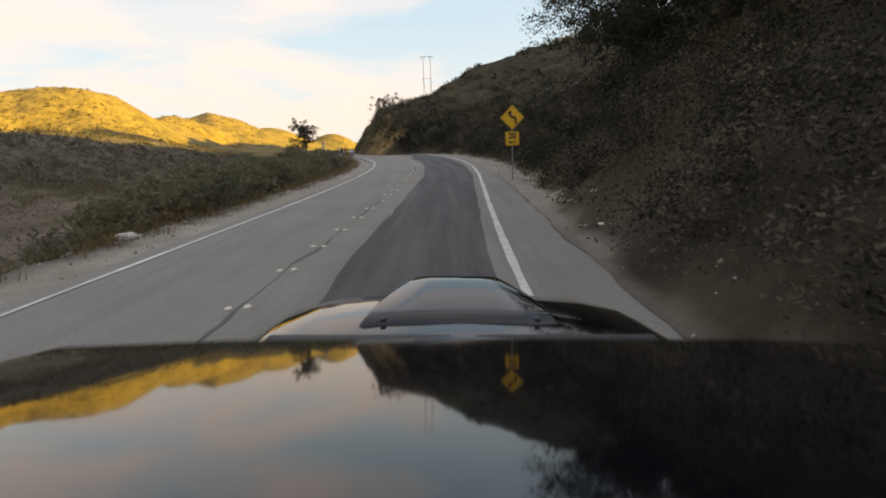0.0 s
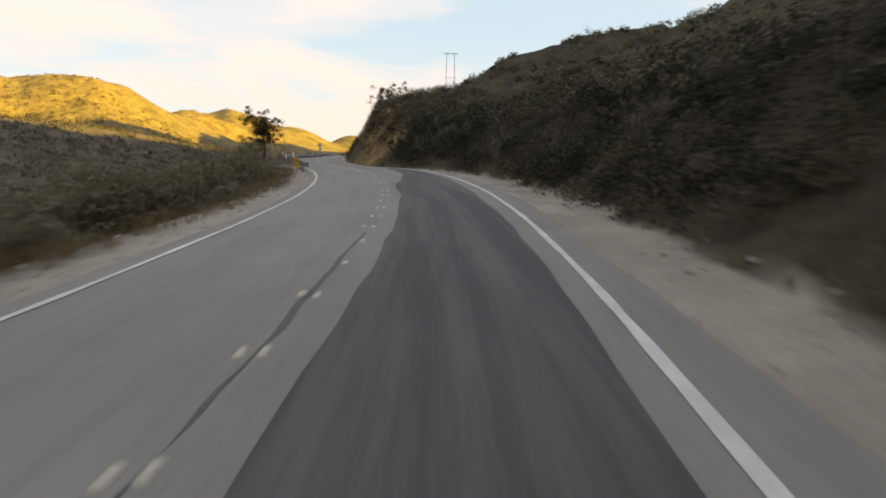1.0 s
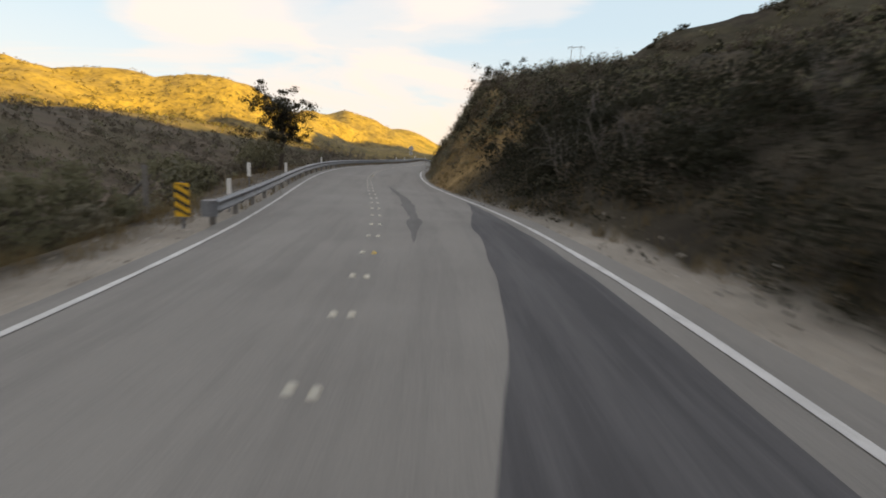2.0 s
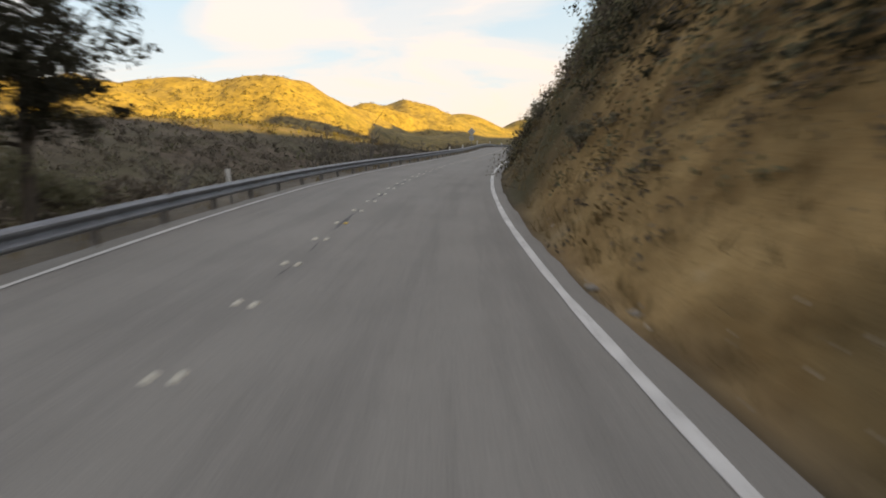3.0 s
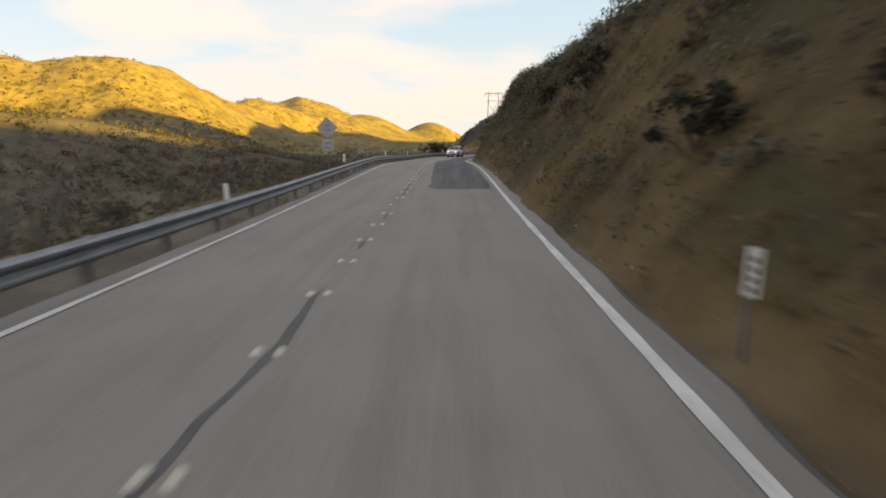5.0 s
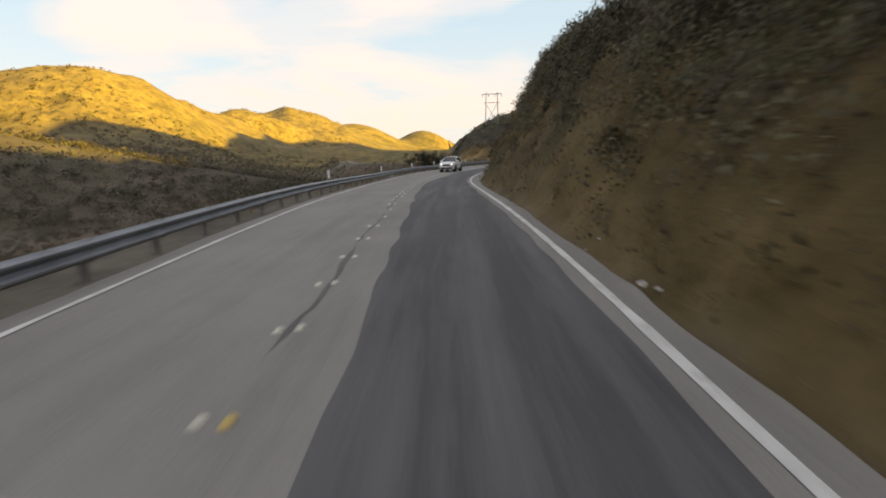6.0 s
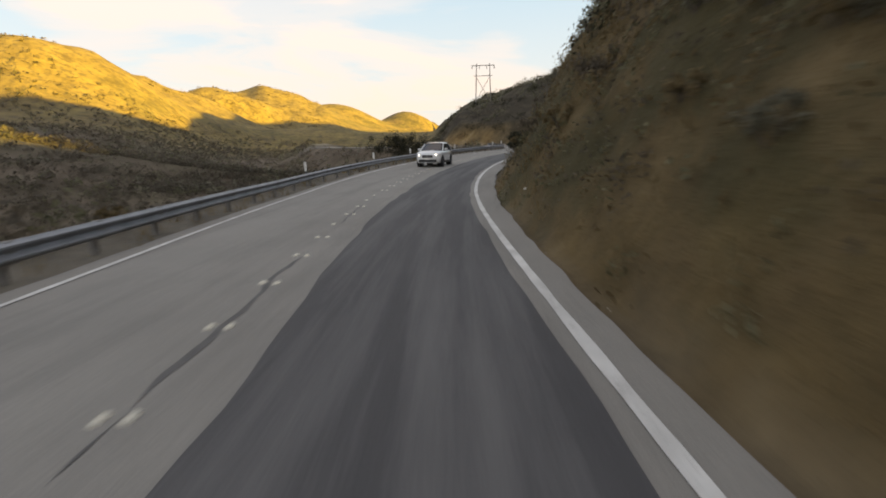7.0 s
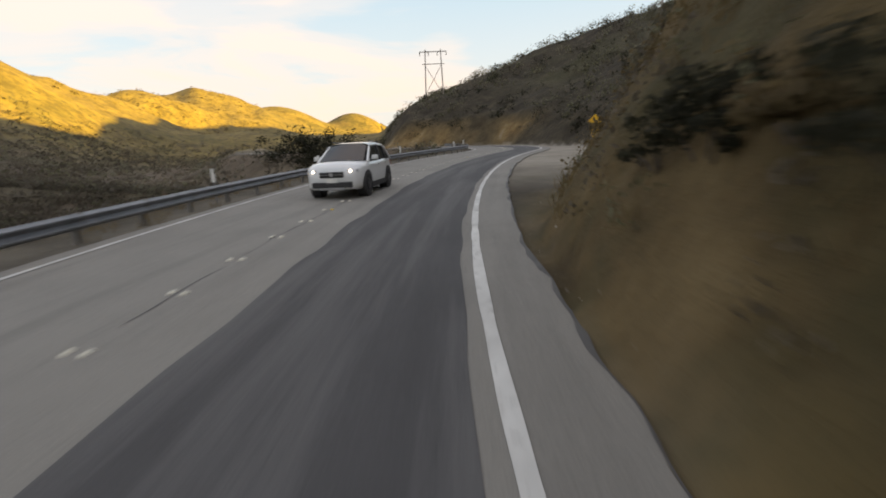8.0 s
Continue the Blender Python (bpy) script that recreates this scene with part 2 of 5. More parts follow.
BARK = simple("bark", (0.085, 0.068, 0.052), 0.95, vary=0.4, scale=8, bump=0.5)


# ---- the road's line ----
def vnoise(x, y, seed=0):
    """Smooth value noise, -1 to 1."""
    xi, yi = np.floor(x).astype(np.int64), np.floor(y).astype(np.int64)
    u, v = x - xi, y - yi
    u, v = u * u * (3 - 2 * u), v * v * (3 - 2 * v)

    def h(a, b):
        n = (a * 374761393 + b * 668265263 + seed * 974711) & 0xFFFFFFFF
        n = ((n ^ (n >> 13)) * 1274126177) & 0xFFFFFFFF
        return ((n ^ (n >> 16)) & 0xFFFF) / 32767.5 - 1
    return (h(xi, yi) * (1 - u) + h(xi + 1, yi) * u) * (1 - v) + (h(xi, yi + 1) * (1 - u) + h(xi + 1, yi + 1) * u) * v


def fbm(x, y, seed=0, octaves=4, gain=0.5):
    a, tot = 1.0, 0.0
    for k in range(octaves):
        tot = tot + a * vnoise(x * 2 ** k, y * 2 ** k, seed + k * 17)
        a *= gain
    return tot


def smooth(a, b, x):
    u = np.clip((x - a) / (b - a), 0, 1)
    return u * u * (3 - 2 * u)


def road_axis():
    """Points every half metre along the driven line, from 60 m behind to 320 m ahead, with heading and road height."""
    pts = np.array([(x, y, z - EYE) for _, x, y, z, *_ in ROWS])
    seg = np.concatenate([[0], np.cumsum(np.linalg.norm(np.diff(pts, axis=0), axis=1))])
    s = np.arange(0, seg[-1], 0.5)
    mid = np.stack([np.interp(s, seg, pts[:, k]) for k in range(3)], 1)
    for _ in range(12):
        mid[1:-1] = (mid[:-2] + 2 * mid[1:-1] + mid[2:]) / 4
    def run(p, head, parts):
        out, p, head = [], np.array(p, float), radians(head)
        for length, turn, rise in parts:
            n = int(length * 2)
            for _ in range(n):
                head += radians(turn) * 0.5
                p = p + np.array((-math.sin(head) * 0.5, math.cos(head) * 0.5, rise * 0.5))
                out.append(p.copy())
        return np.array(out)
    ahead = run(mid[-1], -23.6, [(46, -0.42, 0.013), (36, 2.0, 0.010), (30, 0.0, 0.0), (30, -1.0, 0.0), (130, -0.02, 0.01)])
    behind = run((-mid[0][0], -mid[0][1], mid[0][2]), -26.8, [(60, -0.1, -0.03)])
    behind[:, 0] *= -1
    behind[:, 1] *= -1
    return np.concatenate([behind[::-1], mid, ahead]), -0.5 * len(behind)


AXIS, S_FIRST = road_axis()
_rows = np.array(ROWS)
_way = np.concatenate([[0], np.cumsum(np.linalg.norm(np.diff(_rows[:, 1:4], axis=0), axis=1))])
FALL_S = np.arange(-70, 345, 1.0)
FALL = np.convolve(np.pad(np.tan(np.radians(np.interp(np.interp(FALL_S, _way, _rows[:, 0]), LEAN_T, LEAN_D))), 5, "edge"), np.ones(11) / 11, "valid")


def cross_fall(s, d):
    """Height that the road's bank takes off at d metres to the right."""
    return np.interp(s, FALL_S, FALL) * np.clip(d, -9, 6)

AXIS_S = S_FIRST + np.arange(len(AXIS)) * 0.5
_d = np.gradient(AXIS[:, :2], axis=0)
_d /= np.linalg.norm(_d, axis=1)[:, None]
AXIS_RIGHT = np.stack([_d[:, 1], -_d[:, 0]], 1)
AXIS_WAY = _d

# lateral places of the two edge lines, by the way along the road
EDGES = [(-60, 0.9, -5.2), (5, 0.85, -5.2), (10, 0.95, -5.1), (19, 1.25, -4.8), (30, 2.05, -4.4), (36, 2.4, -4.3), (42, 2.7, -4.1), (48, 2.75, -4.05), (53.6, 2.61, -4.0),
         (60, 2.4, -4.4), (66, 2.0, -4.9), (75, 1.35, -5.2), (82, 1.15, -5.25), (88, 1.05, -5.25), (93, 0.92, -5.3), (99, 0.95, -4.9), (104, 1.25, -4.5), (110, 1.65, -4.3), (117, 1.72, -4.2),
         (125, 1.8, -4.2), (139, 1.92, -4.5), (145, 1.8, -4.7), (150, 1.58, -5.0), (160, 1.05, -5.35), (166, 0.7, -5.95), (172, 0.35, -6.4), (180, 0.12, -6.8), (190, 0.1, -7.1), (205, 0.2, -7.0), (225, 0.8, -6.0), (340, 1.5, -5.0)]
_e = np.array(EDGES)


_es = np.arange(-70, 345, 0.5)
_box = np.ones(17) / 17


def _eased(k):
    q = np.pad(np.interp(_es, _e[:, 0], _e[:, k]), 16, "edge")
    return np.convolve(np.convolve(q, _box, "valid"), _box, "valid")


_right, _left = _eased(1), _eased(2)


def right_edge(s):
    return np.interp(s, _es, _right)


def left_edge(s):
    return np.interp(s, _es, _left)


def centre(s):
    return (right_edge(s) + left_edge(s)) / 2 - 0.3


def on_road(s, d, up=0.0):
    """World place of a point s metres along the road, d to the right of the driven line, up over the road."""
    i = np.clip((np.asarray(s, float) - S_FIRST) / 0.5, 0, len(AXIS) - 1.001)
    k = i.astype(int)
    f = (i - k)[..., None]
    p = AXIS[k] * (1 - f) + AXIS[k + 1] * f
    r = AXIS_RIGHT[k] * (1 - f) + AXIS_RIGHT[k + 1] * f
    q = np.concatenate([p[..., :2] + r * np.asarray(d, float)[..., None], (p[..., 2] + up - cross_fall(s, np.asarray(d, float)))[..., None]], -1)
    return q


def heading(s):
    k = int(np.clip((s - S_FIRST) / 0.5, 0, len(AXIS) - 1))
    return math.degrees(math.atan2(-AXIS_WAY[k][0], AXIS_WAY[k][1]))


def road_coords(x, y):
    """Way along, lateral distance and road height of the nearest point of the road."""
    x, y = np.ravel(x), np.ravel(y)
    s, d, z = np.empty(len(x)), np.empty(len(x)), np.empty(len(x))
    a = AXIS[::2]
    for i in range(0, len(x), 20000):
        j = slice(i, i + 20000)
        k = 2 * np.argmin((x[j, None] - a[None, :, 0]) ** 2 + (y[j, None] - a[None, :, 1]) ** 2, axis=1)
        dx, dy = x[j] - AXIS[k, 0], y[j] - AXIS[k, 1]
        along = dx * AXIS_WAY[k, 0] + dy * AXIS_WAY[k, 1]
        s[j] = AXIS_S[k] + np.clip(along, -1, 1)
        d[j] = dx * AXIS_RIGHT[k, 0] + dy * AXIS_RIGHT[k, 1]
        far = np.abs(along) > 2
        d[j] = np.where(far, np.sign(d[j]) * np.hypot(dx, dy), d[j])
        z[j] = AXIS[k, 2] - cross_fall(s[j], d[j])
    return s, d, z


# right bank by the way along: verge width, cut's steepness, cut's height, slope above it
BANK = np.array([(-60, 1.6, 0.95, 6, 0.75), (5, 1.6, 0.95, 6, 0.75), (20, 2.4, 0.85, 5, 0.62), (32, 2.6, 0.75, 4, 0.46), (45, 2.4, 0.65, 3.0, 0.33), (58, 1.6, 0.7, 3.0, 0.30), (68, 1.1, 0.8, 3.0, 0.28),
                 (76, 0.8, 1.3, 5.3, 0.20), (84, 0.7, 1.9, 7.1, 0.18), (92, 0.6, 1.8, 7.8, 0.18), (104, 0.8, 1.08, 5.8, 0.26), (116, 0.9, 1.08, 5.9, 0.55), (128, 0.6, 1.4, 6.3, 0.32),
                 (150, 0.7, 1.7, 5.8, 0.36), (162, 0.8, 1.75, 7.0, 0.40), (172, 0.9, 1.8, 8.0, 0.42), (180, 1.2, 1.7, 8.0, 0.46), (186, 2.4, 1.6, 8, 0.6), (192, 5.0, 1.4, 7, 0.6), (199, 8.5, 1.2, 6, 0.55), (208, 10.0, 1.0, 5, 0.5), (218, 6.0, 1.0, 4, 0.5), (230, 2.0, 1.0, 4, 0.5), (340, 2.0, 0.8, 4, 0.5)])
# left side: verge width, depth of the drop
DROP = np.array([(-60, 1.95, 1.3), (40, 1.6, 1.3), (60, 1.6, 3.0), (90, 1.7, 6.0), (150, 1.7, 6.5), (190, 1.7, 5.0), (340, 2.0, 4.0)])
HILLS = [(-82, 462, 64, 85, 100, 0), (-141, 440, 58, 80, 95, 0), (-200, 390, 58, 100, 95, 0), (-330, 380, 58, 130, 120, 0), (-45, 552, 55, 70, 90, 0), (-20, 700, 66, 80, 100, 0),
         (22, 800, 80, 112, 130, 0), (105, 870, 66, 100, 100, 0), (-95, 760, 70, 90, 120, 0), (218, 900, 57, 70, 80, 0), (150, 960, 50, 100, 60, 0), (330, 960, 60, 90, 120, 0),
         (-60, 250, 9, 60, 70, 0), (-5, 360, 15, 55, 70, 0), (60, 520, 16, 60, 90, 0), (460, 1050, 75, 160, 120, 0)]


def height(x, y):
    """Ground height and its masks at world places."""
    shape = np.shape(x)
    x, y = np.ravel(x).astype(float), np.ravel(y).astype(float)
    s, d, zr = road_coords(x, y)
    R, L = right_edge(s), left_edge(s)
    n1, n2 = fbm(x / 9, y / 9, 3), fbm(x / 1.7, y / 1.7, 11, 3)
    big = fbm(x / 75, y / 75, 23, 4)
    # right: verge, cut, slope, ridge, unseen range added as sun block
    vw, st, hc, sl = (np.interp(s, BANK[:, 0], BANK[:, k]) for k in (1, 2, 3, 4))
    e = d - R - vw * (1 + 0.12 * n2)
    run = hc / st
    g, knee = e - run, np.interp(s, [50, 80, 105, 180, 200], [50, 40, 24, 24, 50])
    # past 205 m an unseen range is added to block the low sun
    up = np.where(e < run, st * e, hc + sl * np.clip(g, 0, knee) + 0.20 * np.clip(g - knee, 0, 190 - knee) + 0.66 * np.clip(g - 205, 0, 105) + 0.36 * np.clip(g - 250, 0, 110) * smooth(110, 200, y))
    up = np.where(e > 0, up, 0)
    u = x - 46 - 0.30 * (y - 164)
    gate = np.where(y > 215, smooth(-6, 6, u), 1.0)
    cap = 5.2 + 0.37 * np.clip(u, 0, 34) + 0.29 * np.clip(u - 34, 0, 56) + (0.40 - 0.32 * smooth(250, 500, y)) * np.clip(u - 90, 0, None) + 400 * (1 - smooth(190, 222, y))
    up = np.minimum(up * gate, cap)
    # bumps past 200 m are unseen, added to shape the range's shadow edge
    rough_r = smooth(0, 5, e) * (0.55 * n1 + 0.22 * n2) + smooth(0.3, 1.2, e) * smooth(1.0, 1.6, st) * 0.32 * fbm(x / 0.9, y / 0.9, 61, 3) + smooth(15, 90, e) * 7 * big * gate + smooth(200, 290, e) * 24 * fbm(x / 85, y / 85, 77, 2) * gate
    zright = up + rough_r + 0.03 * n2 * smooth(0, 0.6, d - R - 0.4)
    # left: verge, drop, valley, hills
    lw, dp = (np.interp(s, DROP[:, 0], DROP[:, k]) for k in (1, 2))
    f = L - d - lw
    down = -dp * smooth(0, 1, f / (dp * 2.4)) * 1.0
    zleft = np.where(f > 0, down + smooth(0, 4, f) * (0.3 * n1 + 0.14 * n2), 0)
    hills = np.full(len(x), -4.0)
    for hx, hy, a, rx, ry, rot in HILLS:
        g = a * np.exp(-((x - hx) / rx) ** 2 - ((y - hy) / ry) ** 2) - 4.0
        hills = np.logaddexp(hills / 6.0, g / 6.0) * 6.0
    slope = -8 + 0.085 * np.clip(f - 30, 0, 260) + 3.5 * (0.5 - np.abs(vnoise(x / 62, y / 85, 57))) * smooth(40, 120, f)
    hills = np.logaddexp(hills / 4.0, slope / 4.0) * 4.0
    wild = smooth(40, 160, f)
    hills = hills + wild * (6.0 * big + 1.6 * fbm(x / 16, y / 16, 41, 3) + 5.0 * (0.5 - np.abs(vnoise(x / 38, y / 46, 91))) + 2.2 * (0.5 - np.abs(vnoise(x / 15, y / 17, 92))))
    zl_abs = (zr + zleft) * (1 - smooth(18, 90, f)) + np.maximum(hills, -12) * smooth(18, 90, f)
    side = np.where(d > (R + L) / 2, zr + zright, zl_abs)
    # past the bend the slope on the right runs out into the valley
    e0 = np.clip(e, 0, None)
    open_r = (zr - 5.0 * smooth(0, 1, e0 / 12)) * (1 - smooth(18, 90, e0)) + np.maximum(hills, -12) * smooth(18, 90, e0)
    side = np.where((d > (R + L) / 2) & (y > 215), open_r * (1 - gate) + side * gate, side)
    edge = (d > L - lw) & (d < R + vw)
    z = np.where(edge, zr - 0.06, side)
    nv = vnoise(x / 0.8, y / 0.8, 5) * 0.35
    sand = np.where(d > 0, 1 - smooth(-0.25, 0.12, e + 0.6 * nv), 1 - smooth(-0.5, 0.5, f + nv))
    sand = np.where((d > R) | (d < L), sand, 1.0)
    sand = sand * np.where(d > 0, np.interp(s, [0, 9, 16, 58, 72, 186, 200], [0.5, 0.6, 1.0, 1.0, 0.1, 0.1, 0.9]), np.interp(s, [60, 75], [1, 0.3]))
    cut = smooth(-1.1, -0.2, e + nv) * (d > R) * (1 - smooth(run * 0.8, run * 1.25 + 2, e + 2 * n1)) * smooth(0.90, 1.15, st + 0.15 * n1)
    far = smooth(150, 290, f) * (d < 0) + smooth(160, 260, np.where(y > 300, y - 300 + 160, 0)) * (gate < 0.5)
    grassy = smooth(2, 12, f) * (1 - smooth(60, 120, f)) + smooth(8, 20, e)
    ochre = cut * np.maximum(smooth(68, 73, s) * (1 - smooth(90, 97, s)), smooth(212, 222, s)) * smooth(-0.8, 0.2, n1 + 0.5 * n2)
    straw = smooth(0, 2, f) * (d < 0) * (1 - 0.25 * smooth(16, 40, f)) * np.interp(s, [40, 70], [1, 0.8])
    out = [np.clip(a, 0, 1).reshape(shape) for a in (sand, cut, far, grassy, ochre, straw)]
    return z.reshape(shape), out


def mesh_object(name, verts, faces, mats, attrs=None, smooth_shade=True, mat_index=None, normals=None):
    me = bpy.data.meshes.new(name)
    me.from_pydata([tuple(v) for v in np.asarray(verts, float).tolist()], [], [tuple(f) for f in (faces.tolist() if hasattr(faces, "tolist") else faces)])
    for m in mats if isinstance(mats, (list, tuple)) else [mats]:
        me.materials.append(m)
    for k, v in (attrs or {}).items():
        me.attributes.new(k, "FLOAT", "POINT").data.foreach_set("value", np.ravel(v).astype(np.float32))
    if mat_index is not None:
        me.polygons.foreach_set("material_index", np.asarray(mat_index, np.int32))
    me.polygons.foreach_set("use_smooth", np.full(len(me.polygons), smooth_shade))
    me.update()
    if normals is not None:
        me.normals_split_custom_set_from_vertices(np.asarray(normals, np.float32))
    return new(name, me)


def grid_faces(nu, nv, base=0):
    a = (np.arange(nu - 1)[:, None] * nv + np.arange(nv - 1)[None, :]).ravel() + base
    return np.stack([a, a + nv, a + nv + 1, a + 1], 1)


def build_ground():
    cols_near = np.concatenate([np.arange(-60, -20, 1.6), np.arange(-20, -9, 0.7), np.arange(-9, 1.0, 0.5), np.arange(1.0, 14, 0.3), np.arange(14, 26, 0.7), np.arange(26, 62, 1.6)])
    ss = np.concatenate([np.arange(-30, 0, 1.0), np.arange(0, 186, 0.55)])
    S, D = np.meshgrid(ss, cols_near, indexing="ij")
    P1 = on_road(S, D)
    cols_far = np.concatenate([np.arange(-48, -15, 1.6), np.arange(-15, 0, 0.8), np.arange(0, 20, 0.6), np.arange(20, 44, 1.5)])
    S2, D2 = np.meshgrid(np.arange(185.9, 300, 1.0), cols_far, indexing="ij")
    P2 = on_road(S2, D2)
    gx = np.concatenate([-np.geomspace(260, 1900, 26)[::-1], np.arange(-252, 250, 6.0), np.geomspace(256, 1900, 26)]) + 30
    gy = np.concatenate([-np.geomspace(120, 900, 12)[::-1], np.arange(-112, 560, 6.0), np.arange(560, 1100, 12.0), np.geomspace(1110, 2600, 20)])
    X3, Y3 = np.meshgrid(gx, gy, indexing="ij")
    verts, faces, masks, base = [], [], [[], [], [], [], [], []], 0
    for k, (X, Y) in enumerate(((P1[..., 0], P1[..., 1]), (P2[..., 0], P2[..., 1]), (X3, Y3))):
        Z, mk = height(X, Y)
        if k == 2:
            s, d, _ = road_coords(X, Y)
            inside = (1 - smooth(40, 54, np.abs(d))) * (s > -26) * (s < 184)
            inside2 = smooth(-45, -33, d) * (1 - smooth(30, 40, d)) * (s >= 180) * (s < 296)
            Z = Z - 11.0 * np.maximum(inside, inside2).reshape(X.shape)
        verts.append(np.stack([X, Y, Z], -1).reshape(-1, 3))
        faces.append(grid_faces(X.shape[0], X.shape[1], base))
        base += X.size
        for a, b in zip(masks, mk):
            a.append(b.ravel())
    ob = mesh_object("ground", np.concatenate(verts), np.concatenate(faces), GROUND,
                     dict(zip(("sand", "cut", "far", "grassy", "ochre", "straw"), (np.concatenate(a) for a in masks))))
    return tagged(ob, "dry canyon slopes of earth, sand and golden brush", "ground", kind="structure")


ground = build_ground()


def ground_z(x, y):
    return height(np.asarray(x, float), np.asarray(y, float))[0]


def ribbon(name, s, d0, d1, up, mat, thick=0.0, cross=2):
    """A strip laid along the road between two lateral lines."""
    s = np.asarray(s, float)
    d0, d1 = np.broadcast_to(d0, s.shape), np.broadcast_to(d1, s.shape)
    w = np.linspace(0, 1, cross)
    D = d0[:, None] * (1 - w) + d1[:, None] * w
    top = on_road(np.repeat(s[:, None], cross, 1), D, up)
    v = top.reshape(-1, 3)
    f = grid_faces(len(s), cross)[:, ::-1]
    if thick:
        low = np.concatenate([top[:, :1], top[:, -1:]], 1) - np.array((0, 0, thick))
        n = len(v)
        v = np.concatenate([v, low.reshape(-1, 3)])
        i = np.arange(len(s) - 1)
        f = np.concatenate([f, np.stack([i * cross, (i + 1) * cross, n + 2 * (i + 1), n + 2 * i], 1),
                            np.stack([i * cross + cross - 1, n + 2 * i + 1, n + 2 * (i + 1) + 1, (i + 1) * cross + cross - 1], 1)])
    lat = np.concatenate([D.ravel(), np.zeros(len(v) - D.size)])
    run = np.concatenate([np.repeat(s, cross), np.zeros(len(v) - D.size)])
    return mesh_object(name, v, f, mat, {"lat": lat, "run": run}, smooth_shade=False)


def build_road():
    s = np.arange(-58, 300, 0.35)
    wob = 0.05 * vnoise(s / 2.3, s * 0, 3) + 0.04 * vnoise(s / 0.7, s * 0, 8)
    pave = np.interp(s, [-60, 10, 20, 30, 62, 75, 155, 172, 185, 330], [1.15, 1.15, 1.0, 0.65, 0.5, 0.35, 0.4, 0.75, 0.9, 0.7])
    road = ribbon("road", s, left_edge(s) - 0.42 + wob * 0.6, right_edge(s) + pave + wob, 0.0, ASPHALT, 0.12, 9)
    tagged(road, "grey weathered two-lane asphalt canyon road", "road", kind="structure")
    for a, b in ((-58, 66), (131, 262)):
        t = np.arange(a, b, 0.5)
        ends = smooth(a - 1, a + 0.4, t) * (1 - smooth(b - 14, b, t)) if a > 0 else 1 - 0.5 * smooth(b - 3, b, t)
        q = 0.07 * vnoise(t / 1.1, t * 0, 21)
        inner = centre(t) + np.interp(t, [-58, 0, 30, 45, 51, 56, 59, 63, 66, 122, 140, 163, 172, 180, 262], [0.9, 0.95, 0.55, 0.5, 1.6, 2.05, 2.35, 3.1, 3.55, 0.9, 0.7, 0.65, 0.95, 1.15, 0.9]) + q
        outer = right_edge(t) - np.interp(t, [-58, 20, 40, 66, 122, 262], [0.25, 0.3, 0.55, 0.2, 0.25, 0.2]) + 0.6 * q
        mid = (inner + outer) / 2
        p = ribbon("road_patch", t, mid + (inner - mid) * (0.15 + 0.85 * ends), mid + (outer - mid) * (0.15 + 0.85 * ends), 0.006, PATCH, 0, 5)
        tagged(p, "darker new asphalt overlay in one lane", "road patch", kind="structure")
    u = np.arange(56.5, 72, 0.25)
    half = np.interp(u, [56.5, 58.5, 62, 68, 72], [0.02, 0.13, 0.19, 0.12, 0.02]) * (1 + 0.3 * vnoise(u / 1.1, u * 0, 71) + 0.3 * vnoise(u / 0.35, u * 0, 73))
    mid = centre(u) + np.interp(u, [55, 60, 66, 72], [0.75, 1.0, 1.15, 1.0]) + 0.04 * vnoise(u / 1.3, u * 0, 72)
    tagged(ribbon("road_patch", u, mid - half, mid + half, 0.006, TAR, 0, 3), "narrow dark tar smear in the lane", "road patch", kind="structure")
    t = np.arange(-58, 300, 0.35)
    for lo, hi, wide, seed in ((-20, 34, 0.038, 35), (76, 128, 0.06, 36), (128, 176, 0.05, 37), (176, 230, 0.025, 38)):
        u = np.arange(lo, hi, 0.25)
        q = 0.05 * vnoise(u / 1.4, u * 0, 31) + 0.03 * vnoise(u / 0.4, u * 0, 33)
        w = np.clip(wide * (0.55 + 0.9 * vnoise(u / 2.1, u * 0, seed) + 0.5 * vnoise(u / 0.5, u * 0, seed + 9) - 0.25), 0.0, 0.055)
        tagged(ribbon("road_seam", u, centre(u) - w + q, centre(u) + w + q, 0.004, SEAL), "dark ragged sealed crack along the road's middle", "crack", kind="structure")
    # crumbled outer edge of the asphalt
    for lo, hi, wide in ((-4, 24, 0.05), (96, 128, 0.035), (172, 200, 0.06)):
        u = np.arange(lo, hi, 0.2)
        rim = right_edge(u) + np.interp(u, s, pave) + np.interp(u, s, wob)
        w = wide * np.clip(0.6 + 0.8 * vnoise(u / 1.3, u * 0, 51) + 0.6 * vnoise(u / 0.4, u * 0, 52), 0.05, 1.6)
        tagged(ribbon("road_seam", u, rim - w, rim + 0.012, 0.004, SEAL), "dark crumbled outer edge of the asphalt", "crack", kind="structure")
    for name, edge, w in (("edge_line", right_edge, 0.064), ("edge_line", left_edge, 0.05)):
        j = 0.012 * vnoise(t / 0.7, t * 0, 41)
        tagged(ribbon(name, t, edge(t) - w + j, edge(t) + w - j, 0.010, LINE), "worn white painted edge line", "road marking", kind="structure")


build_road()


# ---- building blocks ----
def bm_box(bm, sx, sy, sz, m=Matrix(), bevel=0.0):
    r = bmesh.ops.create_cube(bm, size=1.0, matrix=m @ Matrix.Diagonal((sx, sy, sz, 1)))
    if bevel:
        edges = {e for v in r["verts"] for e in v.link_edges}
        bmesh.ops.bevel(bm, geom=list(edges), offset=bevel, segments=2, profile=0.7, affect="EDGES")


